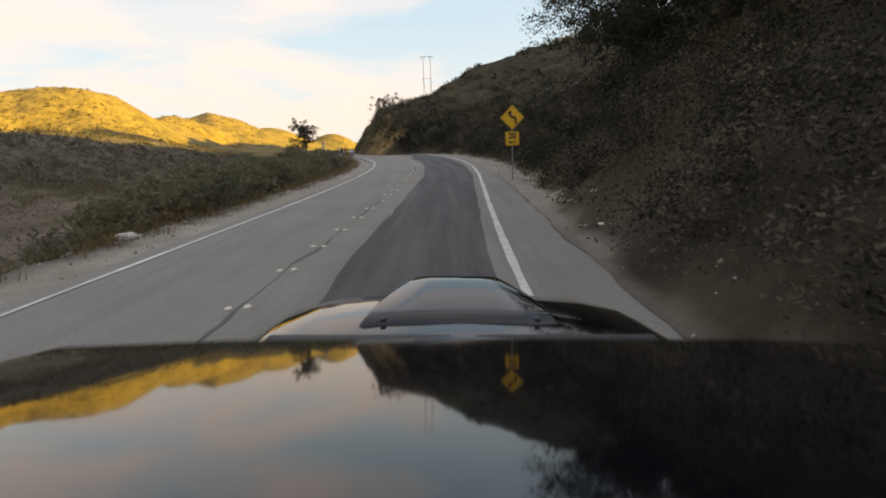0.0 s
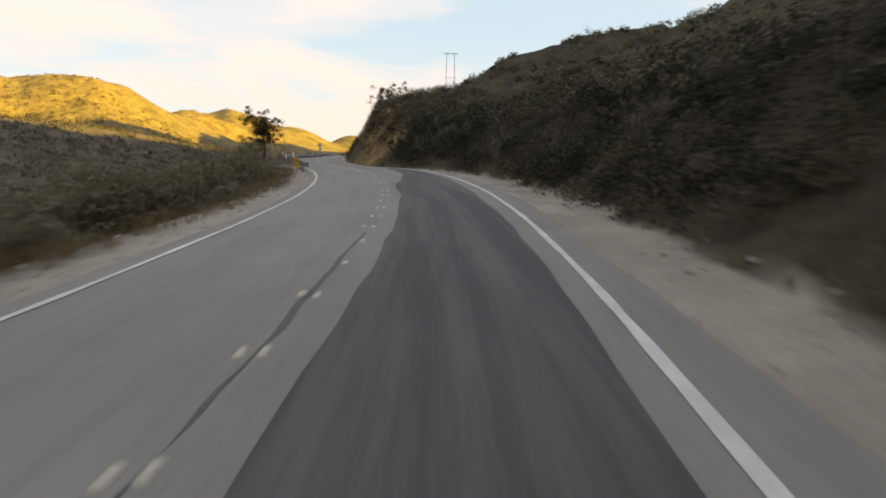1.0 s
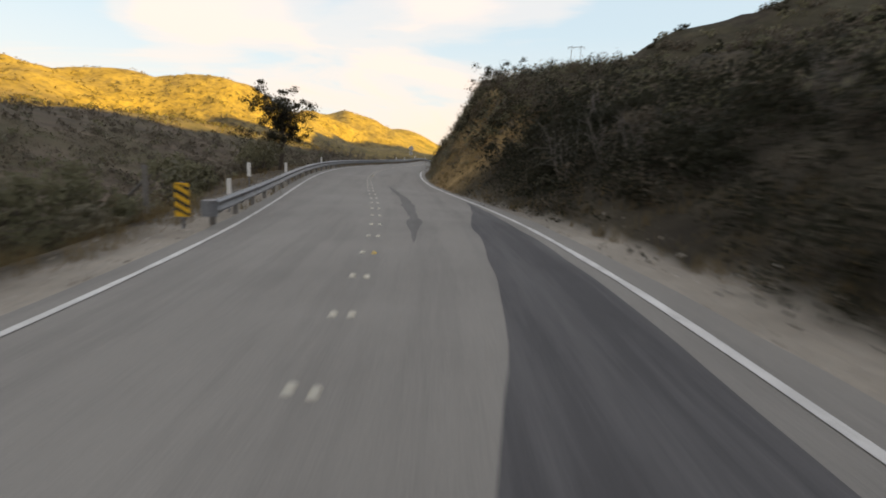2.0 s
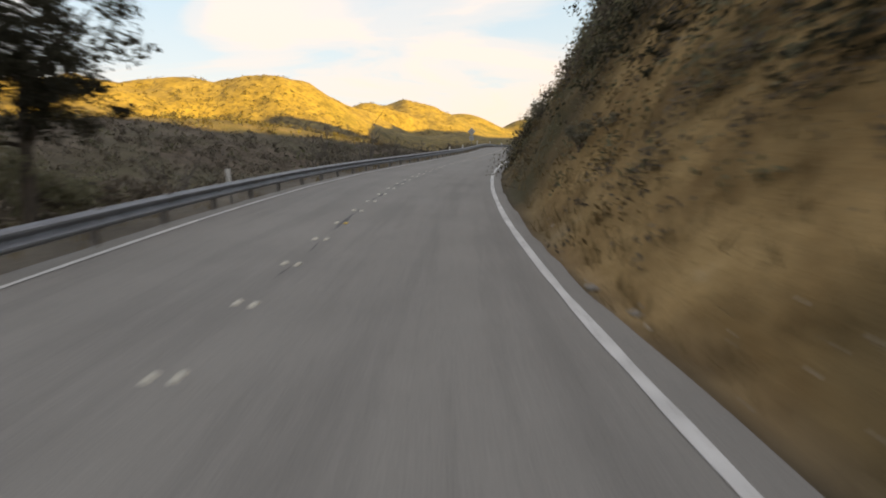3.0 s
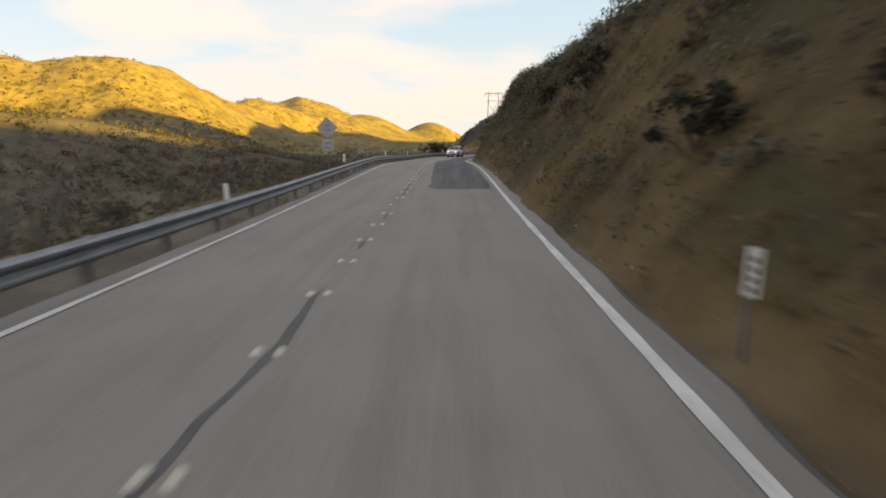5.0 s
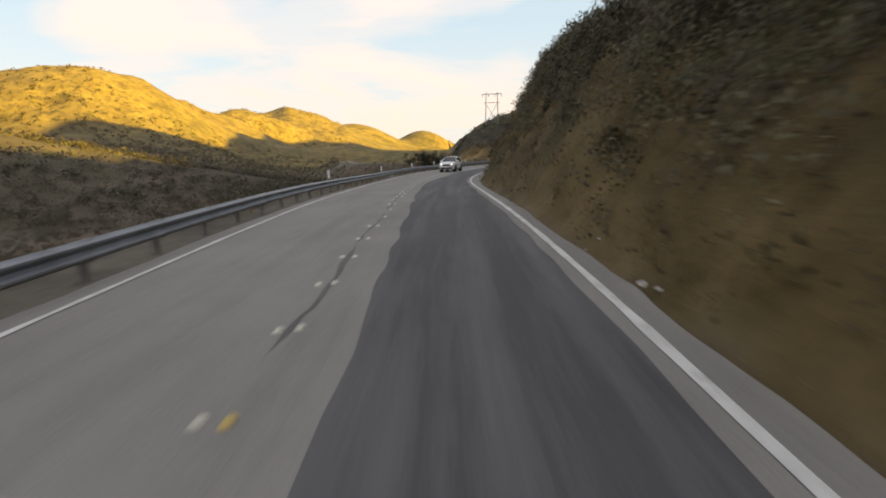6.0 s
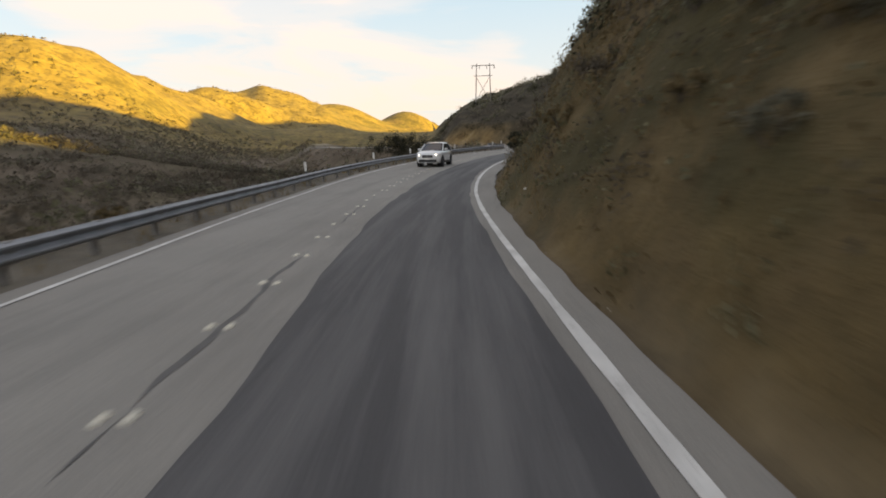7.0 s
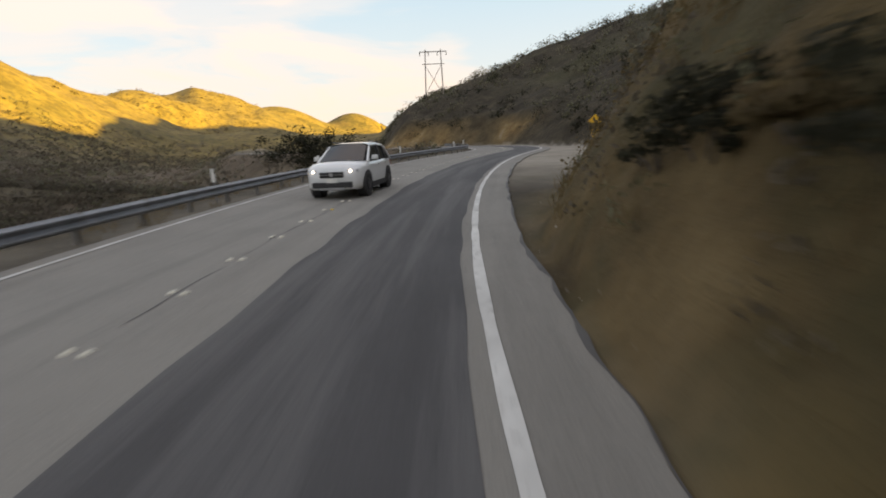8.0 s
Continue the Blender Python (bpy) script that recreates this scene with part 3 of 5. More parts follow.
def bm_rod(bm, r0, r1, a, b, seg=8):
    a, b = Vector(a), Vector(b)
    m = Matrix.Translation((a + b) / 2) @ (b - a).to_track_quat("Z", "Y").to_matrix().to_4x4()
    bmesh.ops.create_cone(bm, cap_ends=True, segments=seg, radius1=r0, radius2=r1, depth=(b - a).length, matrix=m)


def part(name, bm, mat, parent=None, label="", smooth_shade=False):
    me = bpy.data.meshes.new(name)
    bm.to_mesh(me)
    bm.free()
    for m in mat if isinstance(mat, (list, tuple)) else [mat]:
        me.materials.append(m)
    if smooth_shade:
        me.polygons.foreach_set("use_smooth", np.full(len(me.polygons), True))
    ob = new(name, me)
    ob.parent = parent
    if label:
        ob["label"] = label
    return ob


def place(s, d, up=0.0, turn=0.0):
    """A pose on the road's system, facing along it."""
    p = on_road(np.array(s), np.array(d))
    return pose(p[0], p[1], p[2] + up, 0, 0, heading(s) + turn)


def place_ground(s, d, turn=0.0, sink=0.0):
    p = on_road(np.array(s), np.array(d))
    return pose(p[0], p[1], float(ground_z(p[0], p[1])) - sink, 0, 0, heading(s) + turn)


# ---- raised pavement markers ----
def build_dots():
    rng = random.Random(4)
    first = {}
    s, k = 2.0, 0
    while s < 236:
        for side in (-0.10, 0.10):
            if rng.random() < 0.06:
                continue
            mat = DOT_Y if (rng.random() < 0.06 and side > 0) else DOT
            m = place(s + rng.uniform(-0.04, 0.04), float(centre(s)) + side, 0.004)
            if mat.name not in first:
                bm = bmesh.new()
                bmesh.ops.create_cone(bm, cap_ends=True, segments=12, radius1=0.052, radius2=0.034, depth=0.02, matrix=Matrix.Translation((0, 0, 0.010)))
                ob = part("road_marker", bm, mat)
                tagged(ob, "worn round ceramic marker glued on the asphalt" if mat is DOT else "yellow round ceramic marker glued on the asphalt", "road marker", "markers along the road's middle")
                ob.matrix_world = m
                first[mat.name] = ob
            else:
                copy_thing(first[mat.name], m)
        s += 1.62


build_dots()


# ---- guard rail ----
def rail_d(s):
    return left_edge(s) - np.interp(s, [58, 110, 160, 190, 240], [0.55, 0.55, 0.95, 1.0, 0.9])


def build_rail():
    root = tagged(new("guard_rail"), "galvanized steel W-beam guard rail on timber posts along the drop", "guard rail")
    root.matrix_world = place(58.0, float(rail_d(58.0)))
    inv = root.matrix_world.inverted()
    # W section: out from the post towards the road, and up
    prof = np.array([(0.0, 0.30), (0.022, 0.325), (0.082, 0.355), (0.082, 0.385), (0.022, 0.435), (0.004, 0.46), (0.022, 0.485), (0.082, 0.535), (0.082, 0.565), (0.022, 0.595), (0.0, 0.62)])
    back = prof[::-1] - np.array((0.008, 0))
    loop = np.concatenate([prof, back])
    n = len(loop)
    s0, end = 58.0, 238.0
    while s0 < end:
        s = np.linspace(s0, s0 + 3.81 + 0.12, 6)
        rows = [on_road(s, rail_d(s) + a + 0.16, z - 0.05) for a, z in loop]
        v = np.stack(rows, 1).reshape(-1, 3)
        f = []
        for i in range(len(s) - 1):
            for j in range(n):
                f.append((i * n + j, i * n + (j + 1) % n, (i + 1) * n + (j + 1) % n, (i + 1) * n + j))
        f.append(tuple(range(n))[::-1])
        f.append(tuple(range((len(s) - 1) * n, len(s) * n)))
        ob = mesh_object("rail_beam", v, f, GALV, smooth_shade=False)
        ob.parent, ob.matrix_parent_inverse = root, inv
        s0 += 3.81
    post = block = None
    for k in range(95):
        s = 58.4 + 1.905 * k
        m = place(s, float(rail_d(s)))
        m = pose(0, 0, 0) @ m
        if post is None:
            bm = bmesh.new()
            bm_box(bm, 0.105, 0.11, 1.9, Matrix.Translation((-0.02, 0, -0.42)), 0.012)
            post = part("rail_post", bm, POSTWOOD, root)
            bm = bmesh.new()
            bm_box(bm, 0.13, 0.11, 0.34, Matrix.Translation((0.115, 0, 0.40)), 0.01)
            block = part("rail_block", bm, POSTWOOD, root)
            pair = (post, block)
        else:
            pair = (new("rail_post", post.data), new("rail_block", block.data))
        for ob in pair:
            ob.parent, ob.matrix_parent_inverse, ob.matrix_basis = root, inv, m
    # end terminal: a rounded shoe
    bm = bmesh.new()
    bm_rod(bm, 0.16, 0.16, (0.18, -0.35, 0.25), (0.18, -0.35, 0.58), 14)
    bm_box(bm, 0.14, 0.30, 0.33, Matrix.Translation((0.16, -0.16, 0.415)), 0.02)
    part("rail_end_shoe", bm, GALV, root, "rounded steel end shoe")


build_rail()


def marker_post(m, tall=1.15, plate=0.42, wide=0.12, group="white delineators along the rail"):
    root = tagged(new("marker_post"), "thin steel post with a white reflective marker plate", "marker post", group)
    bm = bmesh.new()
    bm_box(bm, 0.035, 0.03, tall + 0.5, Matrix.Translation((0, 0.02, tall / 2 - 0.25)), 0.004)
    part("post", bm, GALV, root)
    bm = bmesh.new()
    bm_box(bm, wide, 0.006, plate, Matrix.Translation((0, 0, tall - plate / 2)), 0.002)
    part("plate", bm, WHITE, root, "white reflective plate")
    root.matrix_world = m
    return root


_mk = marker_post(place_ground(62.9, float(rail_d(62.9)) - 0.25))
for _s in (60.6, 70.5, 82.5, 116.2, 124.3, 138.7, 158.3, 174.8, 185.8, 194.0, 206.0, 218.0, 229.0):
    _m = place(_s, float(rail_d(_s)) - 0.25, -0.32 if _s < 126 else -0.12, random.uniform(-6, 6))
    copy_thing(_mk, _m)
_mk.matrix_world = place(62.9, float(rail_d(62.9)) - 0.25)
_mr = marker_post(place_ground(117.0, 2.5), 1.0, 0.42, 0.13, "markers by the bank")
_mr["label"] = "white marker plate with dark bars on a thin post"
for _k in range(4):
    bm = bmesh.new()
    bm_box(bm, 0.05, 0.004, 0.05, Matrix.Translation((0, -0.006, 0.90 - _k * 0.085)))
    part("dark_bar", bm, BLACK, _mr)


def text_mesh(name, body, size, mat, parent, at, rot=(90, 0, 0), bold=0.0):
    cu = bpy.data.curves.new(name, "FONT")
    cu.body, cu.size, cu.align_x, cu.align_y, cu.extrude, cu.offset = body, size, "CENTER", "CENTER", 0.001, bold
    tmp = bpy.data.objects.new(name, cu)
    scene.collection.objects.link(tmp)
    me = bpy.data.meshes.new_from_object(tmp.evaluated_get(bpy.context.evaluated_depsgraph_get()))
    bpy.data.objects.remove(tmp)
    me.materials.clear()
    me.materials.append(mat)
    ob = new(name, me)
    ob.parent = parent
    ob.matrix_basis = pose(*at, *rot)
    return ob


def plate_bm(w, h, r, thick, turn=0.0, at=(0, 0, 0)):
    """A sheet with rounded corners, facing -y."""
    bm = bmesh.new()
    pts = []
    for cx, cz, a0 in ((1, 1, 0), (-1, 1, 90), (-1, -1, 180), (1, -1, 270)):
        for k in range(5):
            a = radians(a0 + 22.5 * k)
            pts.append((cx * (w / 2 - r) + r * math.cos(a), cz * (h / 2 - r) + r * math.sin(a)))
    c, s_ = math.cos(radians(turn)), math.sin(radians(turn))
    vs = [bm.verts.new((at[0] + x * c - z * s_, at[1], at[2] + x * s_ + z * c)) for x, z in pts]
    f = bm.faces.new(vs)
    r_ = bmesh.ops.extrude_face_region(bm, geom=[f])
    bmesh.ops.translate(bm, verts=[v for v in r_["geom"] if isinstance(v, bmesh.types.BMVert)], vec=(0, thick, 0))
    bmesh.ops.recalc_face_normals(bm, faces=bm.faces)
    return bm


def ring_bm(w, r, width, y, turn, at):
    """A thin border line inside a square sheet."""
    bm = bmesh.new()
    c, s_ = math.cos(radians(turn)), math.sin(radians(turn))
    loops = []
    for q in (w / 2 - 0.018, w / 2 - 0.018 - width):
        pts = []
        for cx, cz, a0 in ((1, 1, 0), (-1, 1, 90), (-1, -1, 180), (1, -1, 270)):
            for k in range(5):
                a = radians(a0 + 22.5 * k)
                pts.append((cx * (q - r) + r * math.cos(a), cz * (q - r) + r * math.sin(a)))
        loops.append([bm.verts.new((at[0] + x * c - z * s_, y, at[2] + x * s_ + z * c)) for x, z in pts])
    for i in range(len(loops[0])):
        j = (i + 1) % len(loops[0])
        bm.faces.new((loops[0][i], loops[0][j], loops[1][j], loops[1][i]))
    return bm


def curve_sign(m, zc, advisory=True, back=False, post=3.2):
    """Diamond warning sign with a winding arrow, and the square speed plate under it. zc: height of the diamond's middle."""
    root = tagged(new("warning_sign"), "yellow diamond winding-road sign above a square 20 MPH plate" if not back else "grey bare back of a diamond sign and plate on a post", "road sign")
    bm = bmesh.new()
    bm_box(bm, 0.06, 0.05, zc + 0.45 + 0.7, Matrix.Translation((0, 0.03, (zc + 0.45 - 0.7) / 2)), 0.006)
    part("post", bm, GALV, root)
    face, rear = (YELLOW, ALU)
    for nm, w, turn, z in (("diamond", 0.762, 45, zc), ("speed_plate", 0.61, 0, zc - 0.90)):
        bm = plate_bm(w, w, 0.045, 0.003, turn, (0, 0, z))
        p = part(nm, bm, [rear if back else face], root)
        bm = plate_bm(w - 0.006, w - 0.006, 0.045, 0.002, turn, (0, 0.0035, z))
        part("backing", bm, ALU, p)
        if back:
            bm = bmesh.new()
            bm_box(bm, 0.30, 0.02, 0.04, Matrix.Translation((0, -0.012, z + 0.12)))
            bm_box(bm, 0.30, 0.02, 0.04, Matrix.Translation((0, -0.012, z - 0.12)))
            part("brackets", bm, GALV, p)
            continue
        part("border", ring_bm(w, 0.035, 0.014, -0.002, turn, (0, 0, z)), BLACK, p)
        if nm == "diamond":
            # winding arrow: up, left, up, with its head
            bm = bmesh.new()
            pts = [(0.15, -0.25), (0.15, -0.06), (0.10, 0.0), (-0.05, 0.03), (-0.10, 0.09), (-0.10, 0.17)]
            t = 0.045
            for (x0, z0), (x1, z1) in zip(pts, pts[1:]):
                dx, dz = x1 - x0, z1 - z0
                ln = math.hypot(dx, dz)
                nx, nz = -dz / ln * t, dx / ln * t
                ex, ez = dx / ln * 0.02, dz / ln * 0.02
                q = [(x0 + nx - ex, z0 + nz - ez), (x0 - nx - ex, z0 - nz - ez), (x1 - nx + ex, z1 - nz + ez), (x1 + nx + ex, z1 + nz + ez)]
                bm.faces.new([bm.verts.new((x, -0.0025 - 0.0002 * len(bm.faces), z + zz)) for x, zz in q])
            bm.faces.new([bm.verts.new((x, -0.0045, z + zz)) for x, zz in ((-0.22, 0.15), (0.02, 0.15), (-0.10, 0.31))])
            part("arrow", bm, BLACK, p, "black winding arrow")
        else:
            text_mesh("digits", "20", 0.34, BLACK, p, (0, -0.003, z + 0.10), bold=0.012)
            text_mesh("unit", "MPH", 0.17, BLACK, p, (0, -0.003, z - 0.17), bold=0.004)
    root.matrix_world = m
    return root


def sign_at(s, d, middle_over_road, turn=0.0, back=False):
    m = place_ground(s, d, turn)
    zr = float(on_road(np.array(s), np.array(d))[2])
    return curve_sign(m, zr + middle_over_road - m.translation.z, back=back)


sign_at(21.7, 2.9, 2.60, -6)
sign_at(138.5, -6.3, 2.35, 14, back=True)
_x, _y = 72.5, 194.0
_gz = float(ground_z(_x, _y))
curve_sign(pose(_x, _y, _gz, 0, 0, -38), 2.3)


def hazard_marker(m):
    root = tagged(new("hazard_marker"), "yellow and black striped hazard panel at the rail's end", "road sign")
    bm = bmesh.new()
    bm_box(bm, 0.05, 0.04, 1.5, Matrix.Translation((0, 0.03, 0.25)), 0.005)
    part("post", bm, GALV, root)
    bm = plate_bm(0.31, 0.72, 0.03, 0.003, 0, (0, 0, 0.62))
    p = part("panel", bm, YELLOW, root)
    for k in range(4):
        z0 = 0.30 + k * 0.19
        bm = bmesh.new()
        q = [(-0.15, z0 + 0.10), (0.15, z0 - 0.07), (0.15, z0 + 0.02), (-0.15, z0 + 0.19)]
        q = [(x, min(max(z, 0.27), 0.97)) for x, z in q]
        bm.faces.new([bm.verts.new((x, -0.003, z)) for x, z in q])
        part("stripe", bm, BLACK, p)
    root.matrix_world = m
    return root


hazard_marker(place_ground(57.8, float(rail_d(57.8)) - 0.45))


def brace_post(m):
    root = tagged(new("fence_post"), "weathered wooden fence post with a leaning brace", "fence post")
    bm = bmesh.new()
    bm_rod(bm, 0.075, 0.065, (0, 0, -0.4), (0, 0, 1.35), 9)
    part("post", bm, POSTWOOD, root)
    bm = bmesh.new()
    bm_rod(bm, 0.04, 0.035, (0, 0.02, 1.0), (-1.0, 0.3, 0.05), 8)
    part("brace", bm, POSTWOOD, root)
    root.matrix_world = m


brace_post(place_ground(60.2, -7.2))


# ---- power line ----
def power_tower(m, tall, wide):
    root = tagged(new("power_tower"), "wooden H-frame power line tower with cross arms", "power tower", "towers of the power line")
    for sx in (-1, 1):
        bm = bmesh.new()
        bm_rod(bm, 0.13, 0.09, (sx * wide * 0.34, 0, -3), (sx * wide * 0.28, 0, tall), 8)
        part("pole", bm, POLEWOOD, root)
    bm = bmesh.new()
    bm_box(bm, wide, 0.15, 0.17, Matrix.Translation((0, 0.2, tall - 0.4)), 0.02)
    part("cross_arm", bm, POLEWOOD, root)
    bm = bmesh.new()
    bm_box(bm, wide * 0.8, 0.12, 0.13, Matrix.Translation((0, 0.2, tall * 0.70)), 0.02)
    part("cross_arm", bm, POLEWOOD, root)
    for a, b in ((0.05, 0.70), (0.70, 0.05)):
        bm = bmesh.new()
        bm_rod(bm, 0.05, 0.05, (-wide * 0.33, 0.1, tall * a), (wide * 0.31, 0.1, tall * b), 6)
        part("cross_brace", bm, POLEWOOD, root)
    for x in (-0.48, -0.16, 0.16, 0.48):
        bm = bmesh.new()
        for k in range(4):
            bm_rod(bm, 0.12, 0.07, (x * wide, 0.2, tall - 0.55 - 0.16 * k), (x * wide, 0.2, tall - 0.67 - 0.16 * k), 8)
        part("insulator", bm, ALU, root)
    root.matrix_world = m
    return root


for _x, _y, _top, _w, _turn in ((85.4, 256.4, 23.9, 5.4, -22), (96.0, 208.0, 47.6, 5.6, -24)):
    _g = float(ground_z(_x, _y))
    power_tower(pose(_x, _y, _g, 0, 0, _turn), max(_top - _g, 5.0), _w)


# ---- plants ----
def leaf_cloud(rng, centres, radii, per, leaf, flat=0.75, tones=None):
    """Leaf quads lying round clump centres like the skin of a bush, with normals that follow the clump."""
    c = np.repeat(centres, per, 0)
    r = np.repeat(radii, per, 0)
    tones = rng.random(len(centres)) if tones is None else tones
    n = len(c)
    dirs = rng.normal(size=(n, 3))
    dirs /= np.linalg.norm(dirs, axis=1)[:, None]
    p = c + dirs * (r * rng.random(n) ** 0.45)[:, None] * np.array((1, 1, flat))
    a = np.cross(dirs, rng.normal(size=(n, 3))) + 0.35 * rng.normal(size=(n, 3))
    a /= np.linalg.norm(a, axis=1)[:, None]
    b = np.cross(dirs + 0.4 * rng.normal(size=(n, 3)), a)
    b /= np.linalg.norm(b, axis=1)[:, None] + 1e-9
    out = dirs + np.array((0, 0, 0.65)) + 0.18 * rng.normal(size=(n, 3))
    out /= np.linalg.norm(out, axis=1)[:, None]
    b *= np.sign((np.cross(a, b) * out).sum(1))[:, None]
    size = leaf * rng.uniform(0.55, 1.45, n)[:, None]
    a, b = a * size, b * size * 0.55
    v = np.stack([p - a, p - b * 0.9, p + a, p + b], 1).reshape(-1, 3)
    f = np.arange(len(v)).reshape(-1, 4)
    return v, f, np.repeat(out, 4, 0), np.repeat(np.repeat(tones, per), 4)


def tube(pts, radii, seg=6):
    """A tapered limb along points."""
    pts = np.asarray(pts, float)
    v, f = [], []
    for k, (p, r) in enumerate(zip(pts, radii)):
        d = pts[min(k + 1, len(pts) - 1)] - pts[max(k - 1, 0)]
        d = d / (np.linalg.norm(d) + 1e-9)
        a = np.cross(d, (0.31, 0.87, 0.2))
        a /= np.linalg.norm(a)
        b = np.cross(d, a)
        for j in range(seg):
            t = 2 * math.pi * j / seg
            v.append(p + r * (math.cos(t) * a + math.sin(t) * b))
        if k:
            for j in range(seg):
                f.append(((k - 1) * seg + j, (k - 1) * seg + (j + 1) % seg, k * seg + (j + 1) % seg, k * seg + j))
    return np.array(v), f


def join(parts_):
    v, f, base = [], [], 0
    for a, b in parts_:
        v.append(a)
        f.extend(tuple(int(i) + base for i in q) for q in b)
        base += len(a)
    return np.concatenate(v), f


def shrub_mesh(name, seed, wide, tall, clumps, per, leaf, mat):
    rng = np.random.default_rng(seed)
    th = rng.uniform(0, 2 * np.pi, clumps)
    rr = wide * 0.5 * np.sqrt(rng.random(clumps)) * 0.85
    zz = tall * (0.20 + 0.62 * rng.random(clumps) * (1 - (rr / (wide * 0.5)) ** 2 * 0.6))
    c = np.stack([rr * np.cos(th), rr * np.sin(th), zz], 1)
    v, f, nor, tone = leaf_cloud(rng, c, rng.uniform(0.16, 0.32, clumps) * wide * 0.62, per, leaf)
    v[:, 2] = np.maximum(v[:, 2], 0.02)
    stems = []
    for k in range(5):
        e = c[k % clumps]
        stems.append(tube([(0.05 * k - 0.1, 0.04, -0.15), e * np.array((0.5, 0.5, 0.45)), e], (0.03, 0.02, 0.008), 4))
    sv, sf = join(stems)
    fol = mesh_object(name, v, f, mat, {"tone": tone}, normals=nor)
    st = mesh_object("branchwork", sv, sf, BARK)
    st.parent = fol
    return fol


def build_shrubs():
    """Shrubs one could count, along both verges and on the cut."""
    rng = random.Random(11)
    kinds = []
    specs = [("shrub", 1, 1.7, 1.5, 26, 27, 0.064, LEAF_DARK, "dark green leafy chaparral shrub"), ("shrub", 2, 1.9, 1.3, 26, 25, 0.062, LEAF_GREY, "grey-green sage shrub on the slope"),
             ("shrub", 3, 1.3, 1.0, 20, 30, 0.05, LEAF_SAGE, "pale grey-green sage bush on the verge"), ("shrub", 4, 1.2, 0.8, 18, 30, 0.06, LEAF_DRY, "dry straw-coloured shrub on the slope"),
             ("shrub", 5, 2.4, 2.1, 34, 30, 0.070, LEAF_DARK, "dark green leafy chaparral shrub"),
             ("shrub", 6, 2.1, 1.9, 30, 28, 0.064, LEAF_OLIVE, "tall olive-green brush beside the verge")]
    for nm, seed, w, t, c, p, lf, mat, lab in specs:
        kinds.append(tagged(shrub_mesh(nm, seed, w, t, c, p, lf, mat), lab, "shrub", "shrubs along the road"))
    used = [False] * len(kinds)

    def put(k, s, d, size):
        p = on_road(np.array(s), np.array(d))
        z = float(ground_z(p[0], p[1]))
        m = pose(p[0], p[1], z - 0.06, 0, 0, rng.uniform(0, 360)) @ Matrix.Scale(size, 4)
        ob = kinds[k]
        if not used[k]:
            ob.matrix_world, used[k] = m, True
        else:
            c = copy_thing(ob, m)
            c.matrix_basis = m
    # right foot of the brushy slope
    for _ in range(80):
        s = rng.uniform(15, 70)
        vw = np.interp(s, BANK[:, 0], BANK[:, 1])
        e = 0.9 + 5.0 * rng.random() ** 1.3
        put(rng.choice((0, 0, 1, 1, 2, 4)), s, float(right_edge(s)) + vw + e, rng.uniform(0.7, 1.25) * (0.6 + 0.1 * min(e, 5)))
    # on the face of the cut and its foot
    for _ in range(70):
        s = rng.uniform(78, 188)
        vw, st, hc = (np.interp(s, BANK[:, 0], BANK[:, k]) for k in (1, 2, 3))
        e = rng.uniform(0.8, hc / st)
        put(rng.choice((1, 2, 2, 3, 3)), s, float(right_edge(s)) + vw + e, rng.uniform(0.45, 0.9))
    # dark clumps low on the bank
    for s, e, size in ((108, 1.2, 1.0), (110.5, 1.5, 1.1), (113, 1.3, 1.0), (117, 1.6, 1.0), (121, 1.4, 0.9), (175.5, 0.9, 0.6), (176.6, 0.8, 0.6), (187.5, 2.2, 0.8), (190, 2.6, 0.8), (138, 2.4, 0.8), (143, 3.2, 0.9)):
        vw = np.interp(s, BANK[:, 0], BANK[:, 1])
        put(0, s, float(right_edge(s)) + vw + e, size)
    for s, e, size in ((107.2, 0.9, 0.9), (108.6, 1.1, 1.0), (110.0, 0.8, 0.9), (111.4, 1.2, 1.05), (113.0, 0.9, 0.9), (114.6, 1.3, 1.0), (175.7, 0.8, 0.62), (173.8, 0.9, 0.7), (130.5, 2.3, 1.0), (131.5, 2.8, 0.9)):
        vw = np.interp(s, BANK[:, 0], BANK[:, 1])
        put(0, s, float(right_edge(s)) + vw + e, size)
    for _ in range(22):
        s = rng.uniform(105, 126)
        vw = np.interp(s, BANK[:, 0], BANK[:, 1])
        put(rng.choice((1, 1, 2, 3)), s, float(right_edge(s)) + vw + rng.uniform(1.6, 5.5), rng.uniform(0.5, 0.8))
    # left verge, before the rail
    for _ in range(70):
        s = rng.uniform(-2, 62)
        lw = np.interp(s, DROP[:, 0], DROP[:, 1])
        f = 0.7 + 5.5 * rng.random() ** 1.4
        put(rng.choice((1, 2, 2, 2, 3, 3)), s, float(left_edge(s)) - lw - f, rng.uniform(0.6, 1.1) * (0.8 + 0.13 * f))
    # taller green-grey band on the shoulder's outside
    for _ in range(40):
        s = rng.uniform(14, 60)
        lw = np.interp(s, DROP[:, 0], DROP[:, 1])
        f = rng.uniform(2.0, 7.0)
        put(rng.choice((1, 5, 5, 5, 2)), s, float(left_edge(s)) - lw - f, rng.uniform(0.9, 1.4))
    for _ in range(46):
        s = rng.uniform(13, 60)
        lw = np.interp(s, DROP[:, 0], DROP[:, 1])
        put(rng.choice((5, 5, 5, 1)), s, float(left_edge(s)) - lw - rng.uniform(1.8, 6.0), rng.uniform(1.25, 1.75))
